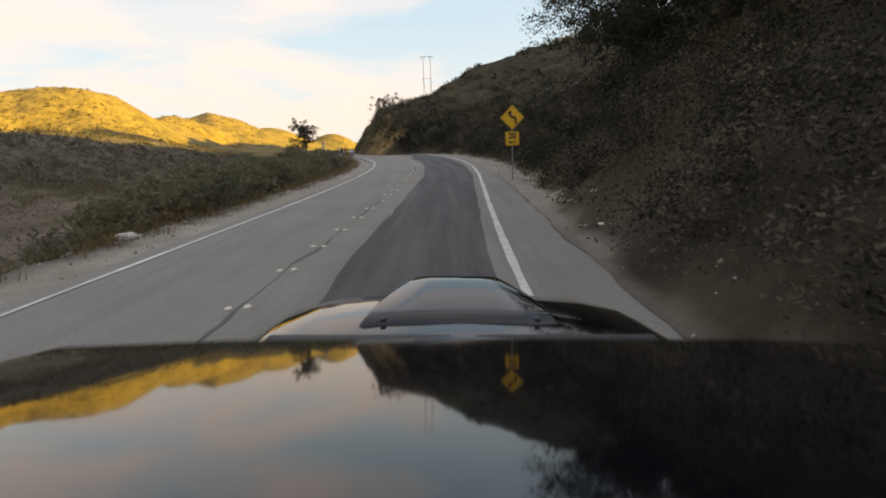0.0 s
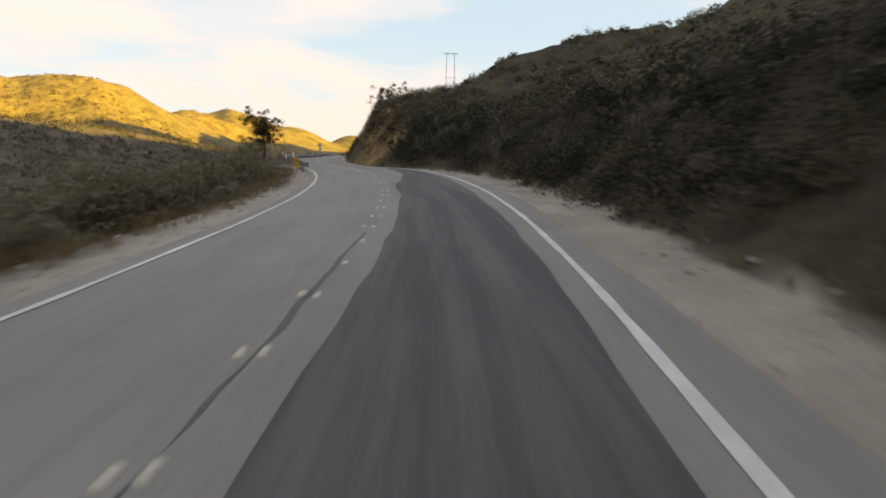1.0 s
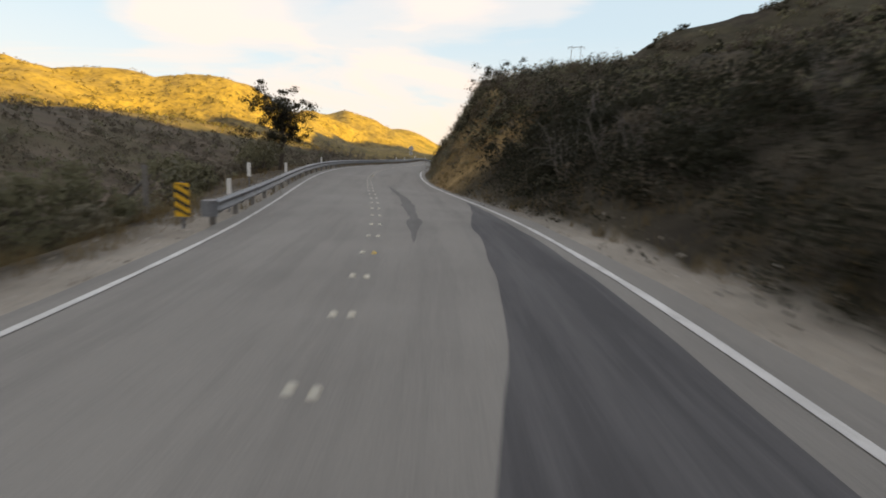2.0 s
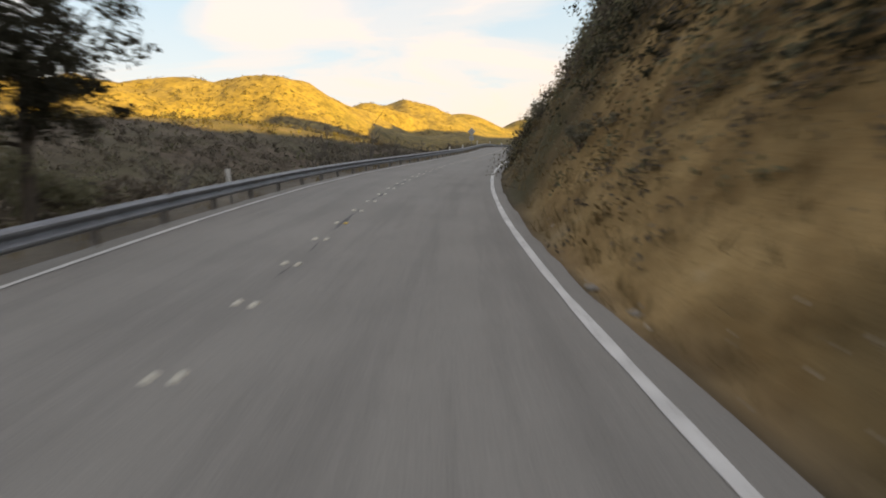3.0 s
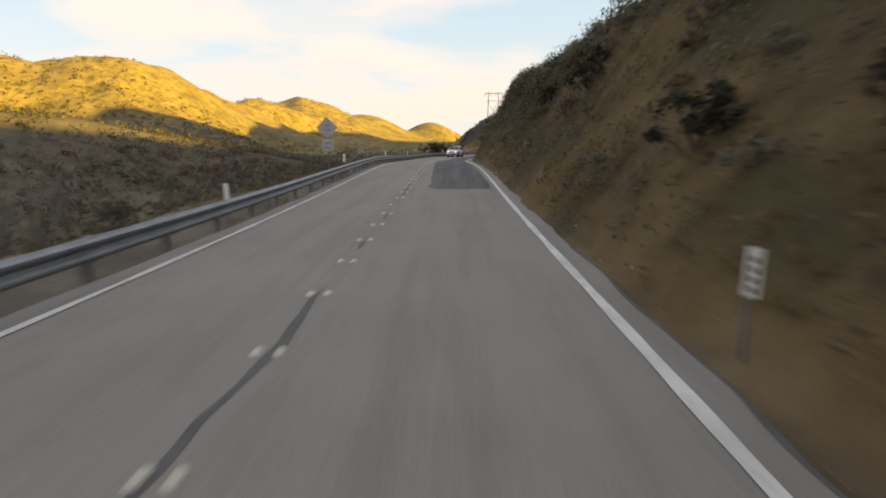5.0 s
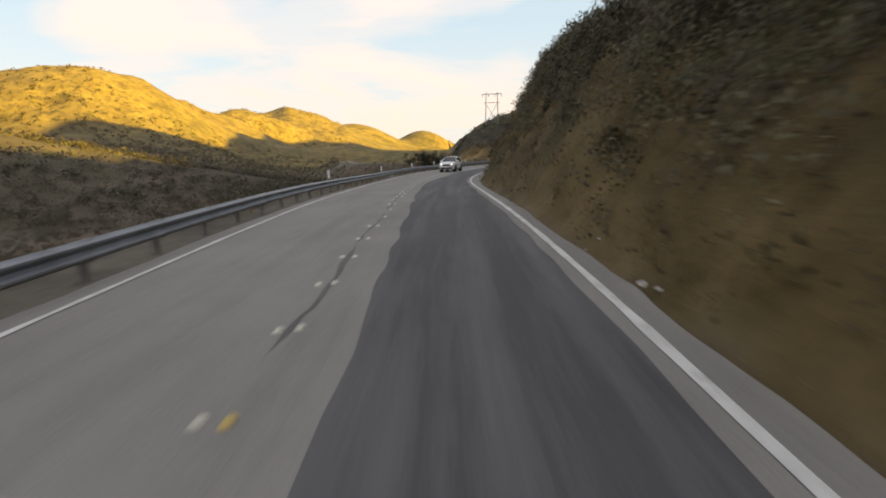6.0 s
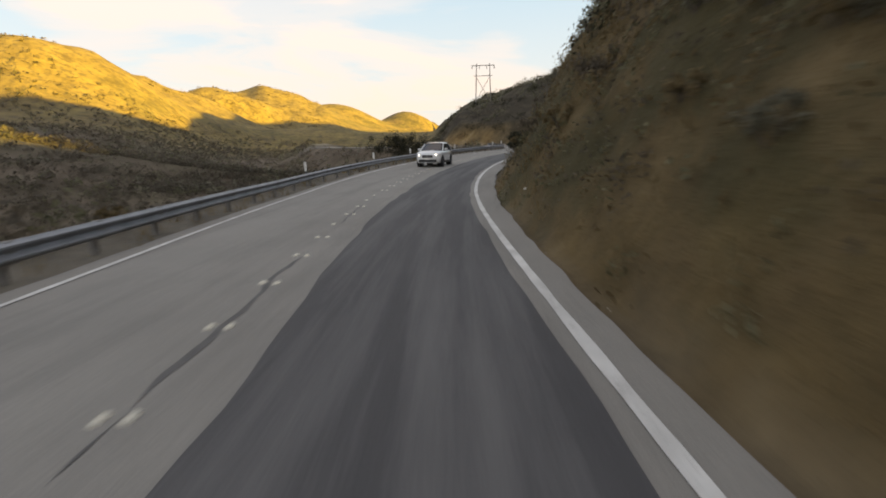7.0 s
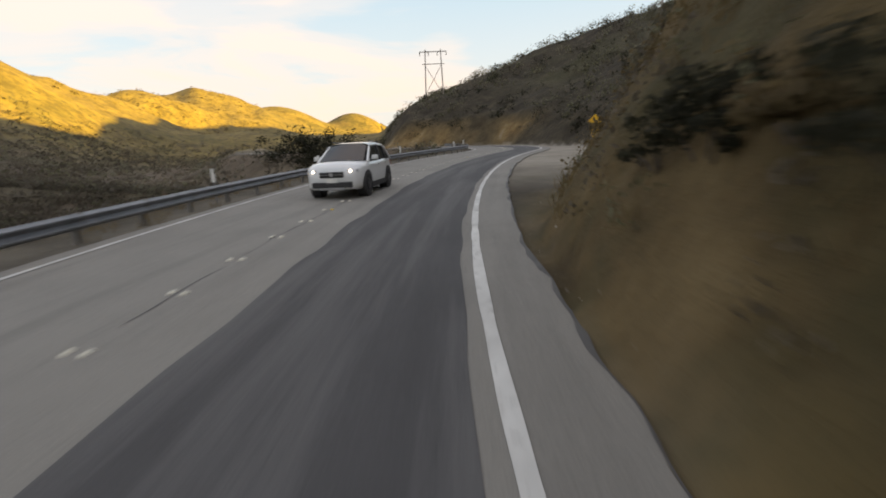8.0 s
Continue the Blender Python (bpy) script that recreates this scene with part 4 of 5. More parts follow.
    # brush round the oak's foot
    for _ in range(14):
        s = rng.uniform(66, 90)
        put(rng.choice((5, 5, 1)), s, float(left_edge(s)) - rng.uniform(3.4, 7.0), rng.uniform(0.9, 1.5))
    for _ in range(36):
        s = rng.uniform(62, 230)
        lw = np.interp(s, DROP[:, 0], DROP[:, 1])
        put(rng.choice((1, 2, 3, 3)), s, float(left_edge(s)) - lw - rng.uniform(1.5, 9), rng.uniform(0.5, 0.9))


build_shrubs()


def scatter(name, label, category, seed, xy, wide, tall, clumps, per, leaf, mats, weights):
    """Thick brush as one mesh: every plant a handful of leafy clumps."""
    rng = np.random.default_rng(seed)
    n = len(xy)
    size = rng.uniform(0.55, 1.3, n)
    tint = np.clip(rng.beta(1.6, 1.9, n), 0, 1)
    out_v, out_f, out_m, out_n, out_t, base = [], [], [], [], [], 0
    mat = rng.choice(len(mats), n, p=weights)
    for k in range(len(mats)):
        i = np.where(mat == k)[0]
        if not len(i):
            continue
        sz = np.repeat(size[i], clumps)
        c = np.repeat(xy[i], clumps, 0)
        c = c + np.clip(rng.normal(size=c.shape), -1.8, 1.8) * wide * 0.26 * sz[:, None]
        up = ground_z(c[:, 0], c[:, 1]) + tall * rng.uniform(0.05, 0.75, len(c)) * sz
        c = np.concatenate([c, up[:, None]], 1)
        own = np.clip(np.repeat(tint[i], clumps) + rng.normal(size=len(c)) * 0.10, 0, 1)
        v, f, nor, tone = leaf_cloud(rng, c, wide * 0.26 * sz, per, leaf, tones=own)
        out_n.append(nor)
        out_t.append(tone)
        out_v.append(v)
        out_f.append(f + base)
        out_m.append(np.full(len(f), k))
        base += len(v)
    ob = mesh_object(name, np.concatenate(out_v), np.concatenate(out_f), mats, {"tone": np.concatenate(out_t)}, mat_index=np.concatenate(out_m), normals=np.concatenate(out_n))
    return tagged(ob, label, category, kind="stuff")


def rand_road(rng, n, s0, s1, d0, d1, side, power=1.0):
    """Places along the road, d0 to d1 metres outside its edge line."""
    s = rng.uniform(s0, s1, n)
    off = d0 + (d1 - d0) * rng.random(n) ** power
    d = right_edge(s) + np.interp(s, BANK[:, 0], BANK[:, 1]) + off if side > 0 else left_edge(s) - np.interp(s, DROP[:, 0], DROP[:, 1]) - off
    p = on_road(s, d)
    return p[:, :2], s, off


def build_brush():
    rng = np.random.default_rng(5)
    # brushy slope on the right
    a, s, e = rand_road(rng, 480, 14, 70, 0.2, 6.0, 1, 1.5)
    scatter("brush", "dense dark chaparral at the foot of the slope", "brush", 6, a, 1.9, 1.6, 9, 22, 0.050, [LEAF_DARK, LEAF_GREY, LEAF_DRY], (0.76, 0.22, 0.02))
    a, s, e = rand_road(rng, 250, -3, 17, 0.40, 5.2, 1, 1.5)
    scatter("brush", "dense dark chaparral right beside the shoulder", "brush", 26, a, 1.4, 1.4, 9, 40, 0.033, [LEAF_DARK, LEAF_GREY, LEAF_DRY], (0.50, 0.46, 0.04))
    a, s, e = rand_road(rng, 950, -12, 74, 5.5, 32, 1, 1.25)
    scatter("brush", "dense dark chaparral covering the slope", "brush", 17, a, 2.4, 1.2, 8, 14, 0.12, [LEAF_DARK, LEAF_GREY, LEAF_OLIVE], (0.24, 0.50, 0.26))
    a, s, e = rand_road(rng, 120, 2, 74, 3.0, 34, 1, 1.1)
    scatter("brush", "large round dark bushes standing out of the slope", "brush", 27, a, 3.4, 2.0, 14, 22, 0.10, [LEAF_DARK, LEAF_OLIVE], (0.8, 0.2))
    a, s, e = rand_road(rng, 1300, -20, 96, 24, 80, 1, 1.2)
    scatter("brush", "grey-green chaparral covering the upper slope", "brush", 7, a, 2.5, 0.95, 6, 14, 0.18, [LEAF_DARK, LEAF_GREY, LEAF_OLIVE], (0.22, 0.48, 0.30))
    n = 3400
    xy = np.stack([rng.uniform(30, 330, n), rng.uniform(-30, 420, n)], 1)
    s_, d_, _ = road_coords(xy[:, 0], xy[:, 1])
    xy = xy[(d_ > 70) & (d_ < 270)]
    scatter("brush", "scrub over the high slopes", "brush", 18, xy, 4.6, 1.7, 4, 7, 0.36, [LEAF_DARK, LEAF_GREY, LEAF_OLIVE], (0.25, 0.45, 0.30))
    # crown of the cut: thin over its first half, thick and hanging over further on
    for n, s0, s1, low, seed, weights in ((300, 70, 92, 0.42, 33, (0.20, 0.46, 0.34)), (420, 89, 140, 0.88, 8, (0.46, 0.48, 0.06)), (640, 138, 172, 0.66, 29, (0.26, 0.36, 0.38))):
        s = rng.uniform(s0, s1, n)
        vw, st, hc = (np.interp(s, BANK[:, 0], BANK[:, k]) for k in (1, 2, 3))
        d = right_edge(s) + vw + hc / st * rng.uniform(low, 1.0, n) + 13 * rng.random(n) ** 1.9
        scatter("brush", "dark brush along the top of the earth cut", "brush", seed, on_road(s, d)[:, :2], 1.7, 1.1, 9, 20, 0.066, [LEAF_OLIVE, LEAF_GREY, LEAF_DARK], weights)
    a, s, e = rand_road(rng, 1100, 92, 205, 13, 80, 1, 1.1)
    scatter("brush", "grey-green chaparral on the ridge above the cut", "brush", 30, a, 2.4, 0.95, 6, 14, 0.18, [LEAF_OLIVE, LEAF_GREY, LEAF_DARK], (0.42, 0.36, 0.22))
    # weeds on the face of the cut
    s = rng.uniform(74, 196, 1300)
    vw, st, hc = (np.interp(s, BANK[:, 0], BANK[:, k]) for k in (1, 2, 3))
    d = right_edge(s) + vw + 0.3 + hc / st * rng.random(1300)
    scatter("weeds", "dry weeds and low sage on the earth cut", "weeds", 15, on_road(s, d)[:, :2], 1.1, 0.6, 5, 9, 0.046, [LEAF_OLIVE, LEAF_GREY, LEAF_DRY], (0.34, 0.36, 0.30))
    # dark bush masses low on the cut
    a = np.concatenate([rand_road(rng, 125, 92, 116, 0.35, 1.8, 1)[0], rand_road(rng, 46, 137, 146, 0.9, 3.4, 1)[0]])
    scatter("brush", "dark leafy bushes massed low on the earth cut", "brush", 28, a, 1.7, 1.25, 9, 24, 0.05, [LEAF_DARK, LEAF_OLIVE, LEAF_GREY], (0.40, 0.30, 0.30))
    # the knoll past the bend and the high slopes
    n = 1350
    xy = np.stack([rng.uniform(58, 190, n), rng.uniform(205, 330, n)], 1)
    s_, d_, _ = road_coords(xy[:, 0], xy[:, 1])
    xy = xy[(xy[:, 0] - 46 - 0.30 * (xy[:, 1] - 164) > -2) & (d_ > right_edge(s_) + 3.5)]
    scatter("brush", "green-brown scrub covering the knoll", "brush", 9, xy, 3.4, 1.7, 7, 12, 0.155, [LEAF_DARK, LEAF_GREY, LEAF_OLIVE], (0.38, 0.20, 0.42))
    # left: scrub down to the valley
    a, s, f = rand_road(rng, 650, -10, 64, 1.0, 34, -1, 1.5)
    scatter("brush", "dry grey-brown scrub on the valley side", "brush", 12, a, 1.7, 1.25, 8, 18, 0.05, [LEAF_OLIVE, LEAF_SAGE, LEAF_DRY], (0.42, 0.28, 0.30))
    a, s, f = rand_road(rng, 2000, 60, 240, 2.4, 60, -1, 1.15)
    scatter("brush", "dry grey-brown scrub on the valley side", "brush", 13, a, 2.5, 1.4, 6, 8, 0.115, [LEAF_OLIVE, LEAF_GREY, LEAF_SAGE], (0.12, 0.76, 0.12))
    a, s, f = rand_road(rng, 1400, 172, 262, 3.0, 50, -1, 1.1)
    scatter("brush", "dry grey-brown scrub below the bend", "brush", 31, a, 2.4, 1.2, 6, 9, 0.11, [LEAF_OLIVE, LEAF_GREY, LEAF_SAGE], (0.12, 0.76, 0.12))
    n = 5600
    xy = np.stack([rng.uniform(-190, 90, n), rng.uniform(40, 420, n)], 1)
    s_, d_, _ = road_coords(xy[:, 0], xy[:, 1])
    xy = xy[(d_ < -32) & (d_ > -190)]
    scatter("brush", "brown scrub across the shaded valley", "brush", 16, xy, 3.2, 1.6, 4, 6, 0.28, [LEAF_OLIVE, LEAF_GREY, LEAF_SAGE], (0.12, 0.78, 0.10))
    n = 2600
    xy = np.stack([rng.uniform(-30, 120, n), rng.uniform(222, 480, n)], 1)
    s_, d_, _ = road_coords(xy[:, 0], xy[:, 1])
    xy = xy[(d_ < left_edge(s_) - 3) & (d_ > -75)]
    scatter("brush", "brown scrub on the slope past the bend", "brush", 32, xy, 3.0, 1.4, 5, 8, 0.19, [LEAF_OLIVE, LEAF_GREY, LEAF_SAGE], (0.14, 0.76, 0.10))
    # hills across the valley
    n = 12500
    xy = np.stack([rng.uniform(-420, 330, n), rng.uniform(120, 1000, n) ** 1.0], 1)
    s_, d_, _ = road_coords(xy[:, 0], xy[:, 1])
    keep = (d_ < -130) & (rng.random(n) < np.clip(1.15 - (xy[:, 1] - 150) / 1100, 0.3, 1))
    scatter("far_brush", "golden scrub dotted over the far hills", "brush", 14, xy[keep], 3.2, 1.2, 4, 4, 0.42, [LEAF_GOLD, LEAF_GREY], (0.9, 0.1))


build_brush()


def build_grass():
    """Dry grass blades at the feet of the banks and on the verge."""
    rng = np.random.default_rng(19)
    sets = [rand_road(rng, 650, 16, 80, -0.2, 2.0, 1, 1.3)[0], rand_road(rng, 900, 78, 190, 0.1, 5.5, 1, 1.2)[0], rand_road(rng, 1000, 0, 62, -0.3, 2.5, -1, 1.2)[0], rand_road(rng, 900, 60, 200, -1.2, 3.5, -1)[0], rand_road(rng, 1500, 36, 64, 1.5, 22, -1)[0]]
    xy = np.concatenate(sets)
    z = ground_z(xy[:, 0], xy[:, 1])
    per = 9
    base = np.repeat(np.concatenate([xy, z[:, None]], 1), per, 0)
    n = len(base)
    base[:, :2] += rng.normal(size=(n, 2)) * 0.10
    h = rng.uniform(0.12, 0.42, n)
    lean = rng.normal(size=(n, 2)) * 0.10
    side = rng.normal(size=(n, 2))
    side = side / np.linalg.norm(side, axis=1)[:, None] * 0.011
    a, b, c = base.copy(), base.copy(), base.copy()
    a[:, :2] -= side
    b[:, :2] += side
    a[:, 2] -= 0.04
    b[:, 2] -= 0.04
    c[:, :2] += lean
    c[:, 2] += h
    v = np.stack([a, b, c], 1).reshape(-1, 3)
    ob = mesh_object("grass", v, np.arange(len(v)).reshape(-1, 3), LEAF_DRY, {"tone": np.repeat(rng.random(n), 3)}, smooth_shade=False)
    tagged(ob, "dry straw grass tufts along the verges", "grass", kind="stuff")


build_grass()


def tree(seed, tall, spread, trunk_r, mat, leaf, label, m, clumps=60, per=46, low=0.35):
    rng = np.random.default_rng(seed)
    root = tagged(new("tree"), label, "tree")
    limbs, tips = [], []
    top = np.array((rng.normal() * 0.1 * tall, rng.normal() * 0.1 * tall, tall * 0.62))
    limbs.append(tube([(0, 0, -0.4), (0.04 * tall, 0, tall * 0.2), top * np.array((0.6, 0.6, 0.7)), top], (trunk_r, trunk_r * 0.85, trunk_r * 0.6, trunk_r * 0.35), 8))
    for k in range(11):
        t = rng.uniform(0.3, 0.95)
        a = np.array((top[0] * t, top[1] * t, top[2] * t))
        th = rng.uniform(0, 2 * np.pi)
        e = a + np.array((math.cos(th) * spread * rng.uniform(0.35, 0.75), math.sin(th) * spread * rng.uniform(0.35, 0.75), tall * rng.uniform(0.08, 0.32)))
        e[2] = min(e[2], tall * 0.95)
        mid = (a + e) / 2 + rng.normal(size=3) * 0.08 * spread
        limbs.append(tube([a, mid, e], (trunk_r * 0.42, trunk_r * 0.28, trunk_r * 0.1), 5))
        tips += [mid, e]
    v, f = join(limbs)
    ob = mesh_object("trunk", v, f, BARK)
    ob.parent = root
    tips = np.array(tips)
    c = tips[rng.integers(0, len(tips), clumps)] + rng.normal(size=(clumps, 3)) * np.array((spread * 0.2, spread * 0.2, tall * 0.09))
    c[:, 2] = np.clip(c[:, 2], tall * low, tall)
    v, f, nor, tone = leaf_cloud(rng, c, rng.uniform(0.10, 0.25, clumps) * spread, per, leaf)
    ob = mesh_object("crown", v, f, mat, {"tone": tone}, normals=nor)
    ob.parent = root
    root.matrix_world = m
    return root


def build_trees():
    tree(1, 5.7, 2.4, 0.13, LEAF_DARK, 0.06, "small dark oak beside the guard rail", place_ground(78.6, -7.95), 120, 90, 0.34)
    tree(2, 5.4, 5.0, 0.22, LEAF_DARK, 0.07, "dark oak overhanging the road from the slope", place_ground(27.5, 10.5), 150, 90, 0.25)
    tree(3, 5.0, 4.8, 0.20, LEAF_DARK, 0.07, "dark oak overhanging the road from the slope", place_ground(17.0, 9.0), 150, 90, 0.2)
    tree(4, 4.8, 4.6, 0.18, LEAF_DARK, 0.07, "dark oak on the brushy slope", place_ground(9.0, 8.5), 130, 90, 0.2)
    for k, (s, d, t) in enumerate(((4.0, 7.5, 4.6), (13.0, 7.6, 4.4), (22.0, 9.4, 4.8), (1.0, 11.5, 5.4), (12.0, 12.5, 5.6))):
        tree(30 + k, t, t * 0.95, 0.18, LEAF_DARK, 0.07, "dark oak overhanging the road from the slope", place_ground(s, d, 50 * k), 140, 90, 0.12)
    tree(5, 5.0, 3.6, 0.14, LEAF_DARK, 0.09, "small tree on top of the earth cut", place_ground(98.5, 8.0), 60, 50, 0.3)
    for k, (x, y, t) in enumerate(((57.0, 213.0, 4.2), (54.0, 216.0, 3.6), (60.5, 216.5, 4.6), (51.0, 211.0, 3.0))):
        tree(10 + k, t, t * 0.95, 0.13, LEAF_DARK, 0.08, "dark bushy tree below the bend", pose(x, y, float(ground_z(x, y)), 0, 0, 40 * k), 70, 60, 0.12)
    tree(21, 3.3, 3.6, 0.12, LEAF_DARK, 0.07, "low round green tree below the road", place_ground(200.0, -11.8), 90, 80, 0.05)


build_trees()


def build_bare_shrubs():
    """Leafless grey shrubs standing among the brush."""
    rng = np.random.default_rng(77)
    twig = simple("dead_wood", (0.135, 0.118, 0.10), 0.95, vary=0.3, scale=5)
    kinds = []
    for k in range(3):
        limbs = []
        for _ in range(9):
            th, lean, ln = rng.uniform(0, 2 * np.pi), rng.uniform(0.15, 0.6), rng.uniform(1.1, 2.0)
            way = np.array((math.cos(th) * lean, math.sin(th) * lean, 1.0))
            a, e = np.zeros(3) + (0, 0, -0.1), way * ln * 0.8
            mid = e * 0.5 + rng.normal(size=3) * 0.08
            limbs.append(tube([a, mid, e], (0.022, 0.014, 0.004), 5))
            for _ in range(4):
                b = mid + (e - mid) * rng.random()
                c = b + way * 0.25 + rng.normal(size=3) * 0.22
                limbs.append(tube([b, (b + c) / 2 + rng.normal(size=3) * 0.03, c], (0.008, 0.006, 0.002), 4))
        v, f = join(limbs)
        kinds.append(tagged(mesh_object("bare_shrub", v, f, twig), "leafless pale grey shrub among the chaparral", "shrub", "bare shrubs on the slopes"))
    spots = [(rng.uniform(34, 66), 1, rng.uniform(0.8, 5.0)) for _ in range(16)] + [(rng.uniform(86, 126), -1, rng.uniform(2.0, 9.0)) for _ in range(14)]
    for i, (s, side, off) in enumerate(spots):
        d = float(right_edge(s)) + np.interp(s, BANK[:, 0], BANK[:, 1]) + off if side > 0 else float(left_edge(s)) - np.interp(s, DROP[:, 0], DROP[:, 1]) - off
        m = place_ground(s, d, rng.uniform(0, 360)) @ Matrix.Scale(rng.uniform(0.8, 1.3) * (1.0 if side > 0 else 1.7), 4)
        if i < 3:
            kinds[i].matrix_world = m
        else:
            copy_thing(kinds[i % 3], m).matrix_basis = m


build_bare_shrubs()


def build_rocks():
    rng = random.Random(8)
    stone = simple("pale_stone", (0.22, 0.195, 0.16), 0.9, vary=0.3, scale=5, bump=0.4)
    kinds = []
    for k in range(3):
        bm = bmesh.new()
        bmesh.ops.create_icosphere(bm, subdivisions=2, radius=0.12)
        for v in bm.verts:
            v.co *= 1 + 0.45 * noise.noise(v.co * 9 + Vector((k * 7, 0, 0)))
            v.co.z *= 0.6
        kinds.append(tagged(part("rock", bm, stone), "pale loose stone lying on the verge", "rock", "loose stones on the verges"))
    used = [False] * 3
    for i in range(70):
        right = i % 3 != 0
        s = rng.uniform(2, 76) if right else rng.uniform(2, 60)
        vw = np.interp(s, BANK[:, 0], BANK[:, 1]) if right else np.interp(s, DROP[:, 0], DROP[:, 1])
        d = float(right_edge(s)) + vw + rng.uniform(-0.35, 0.25) if right else float(left_edge(s)) - vw + rng.uniform(-0.3, 0.3)
        k = rng.randrange(3)
        p = on_road(np.array(s), np.array(d))
        m = pose(p[0], p[1], float(ground_z(p[0], p[1])) + 0.02, rng.uniform(-15, 15), 0, rng.uniform(0, 360)) @ Matrix.Scale(rng.uniform(0.25, 0.8), 4)
        if used[k]:
            copy_thing(kinds[k], m).matrix_basis = m
        else:
            kinds[k].matrix_world, used[k] = m, True


build_rocks()


def build_pale_stones():
    """Single whitish stones that stand out on the verges."""
    white = simple("whitish_stone", (0.50, 0.47, 0.42), 0.9, vary=0.2, scale=6, bump=0.3)
    for k, (s, d, size) in enumerate(((10.0, -6.9, 0.17), (37.3, 5.0, 0.10), (9.2, 2.9, 0.07), (139.6, 2.50, 0.06), (139.2, 2.55, 0.045), (97.9, 1.85, 0.05), (166.3, 1.85, 0.06))):
        bm = bmesh.new()
        bmesh.ops.create_icosphere(bm, subdivisions=3, radius=size)
        for v in bm.verts:
            v.co *= 1 + 0.5 * noise.noise(v.co / size * 0.9 + Vector((k * 5.3, 1.7, 0)))
            v.co.z *= 0.55
            v.co.x *= 1.25
        ob = tagged(part("rock", bm, white, smooth_shade=False), "whitish angular stone lying on the verge", "rock", "pale stones on the verges")
        ob.matrix_world = place_ground(s, d, 40 * k, -0.15 * size)


build_pale_stones()


def build_gravel():
    """Pebbles on the sandy verges."""
    rng = np.random.default_rng(31)
    a = rand_road(rng, 2600, -2, 74, -2.0, 0.5, 1)[0]
    b = rand_road(rng, 2200, -2, 62, -1.3, 0.5, -1)[0]
    c = rand_road(rng, 300, 74, 190, -0.5, 0.1, 1)[0]
    xy = np.concatenate([a, b, c])
    z = ground_z(xy[:, 0], xy[:, 1])
    n = len(xy)
    r = 0.012 + 0.045 * rng.random(n) ** 3
    base = np.concatenate([xy, z[:, None]], 1)
    th = rng.uniform(0, 2 * np.pi, n)
    v = []
    for k in range(4):
        q = th + k * np.pi / 2
        v.append(base + np.stack([np.cos(q) * r, np.sin(q) * r * 0.8, -0.3 * r], 1))
    v.append(base + np.stack([0.2 * r, 0.1 * r, 0.8 * r], 1))
    v = np.stack(v, 1).reshape(-1, 3)
    i = np.arange(n) * 5
    f = np.concatenate([np.stack([i + k, i + (k + 1) % 4, i + 4], 1) for k in range(4)])
    m, t, bs = material("pebble", 0.9)
    g = t.nodes.new("ShaderNodeNewGeometry")
    t.links.new(ramp(t, g.outputs["Random Per Island"], [(0.0, (0.10, 0.085, 0.065)), (0.6, (0.26, 0.225, 0.18)), (1.0, (0.48, 0.44, 0.38))]), bs.inputs["Base Color"])
    tagged(mesh_object("gravel", v, f, m, smooth_shade=False), "loose pale gravel along the verges", "gravel", kind="stuff")


build_gravel()


# ---- cars ----
def paint(name, colour, metal=0.0, dirt=0.08, rough=0.28, coat=1.0):
    m, t, b = material(name, rough, metal)
    dust = noise_n(t, 3.0, 5.0)
    t.links.new(mixc(t, ramp(t, dust, [(0.5, (0, 0, 0)), (0.9, (dirt, dirt, dirt))]), colour, (0.25, 0.22, 0.18)), b.inputs["Base Color"])
    b.inputs["Coat Weight"].default_value, b.inputs["Coat Roughness"].default_value = coat, 0.03
    return m


def glass_dark(name):
    m, t, b = material(name, 0.04)
    t.links.new(ramp(t, noise_n(t, 2.0), [(0.3, (0.012, 0.014, 0.015)), (0.7, (0.03, 0.034, 0.036))]), b.inputs["Base Color"])
    b.inputs["Specular IOR Level"].default_value = 0.45
    return m


BLACK_PAINT = paint("black_car_paint", (0.004, 0.004, 0.006), dirt=0.012, rough=0.05, coat=0.35)
WHITE_PAINT = paint("white_car_paint", (0.70, 0.71, 0.70))
CAR_GLASS = glass_dark("tinted_glass")
TYRE = simple("tyre_rubber", (0.022, 0.022, 0.022), 0.85, vary=0.3)
TRIM = simple("black_plastic", (0.025, 0.025, 0.026), 0.6, vary=0.3)
ALLOY = simple("alloy_rim", (0.30, 0.31, 0.32), 0.3, 0.85, vary=0.15)
DARK_ALLOY = simple("dark_alloy_rim", (0.06, 0.06, 0.065), 0.35, 0.7, vary=0.2)
CHROME = simple("chrome", (0.65, 0.66, 0.68), 0.12, 1.0, vary=0.08)
LENS = simple("lamp_lens", (0.55, 0.57, 0.58), 0.12, 0.2, vary=0.2)
RED_LENS = simple("red_lens", (0.30, 0.012, 0.012), 0.15, vary=0.2)


def lamp_glow():
    m, t, b = material("lit_headlamp", 0.2)
    b.inputs["Base Color"].default_value = (0.8, 0.8, 0.75, 1)
    b.inputs["Emission Color"].default_value = (1.0, 0.93, 0.75, 1)
    b.inputs["Emission Strength"].default_value = 2.0
    return m


LAMP_ON = lamp_glow()


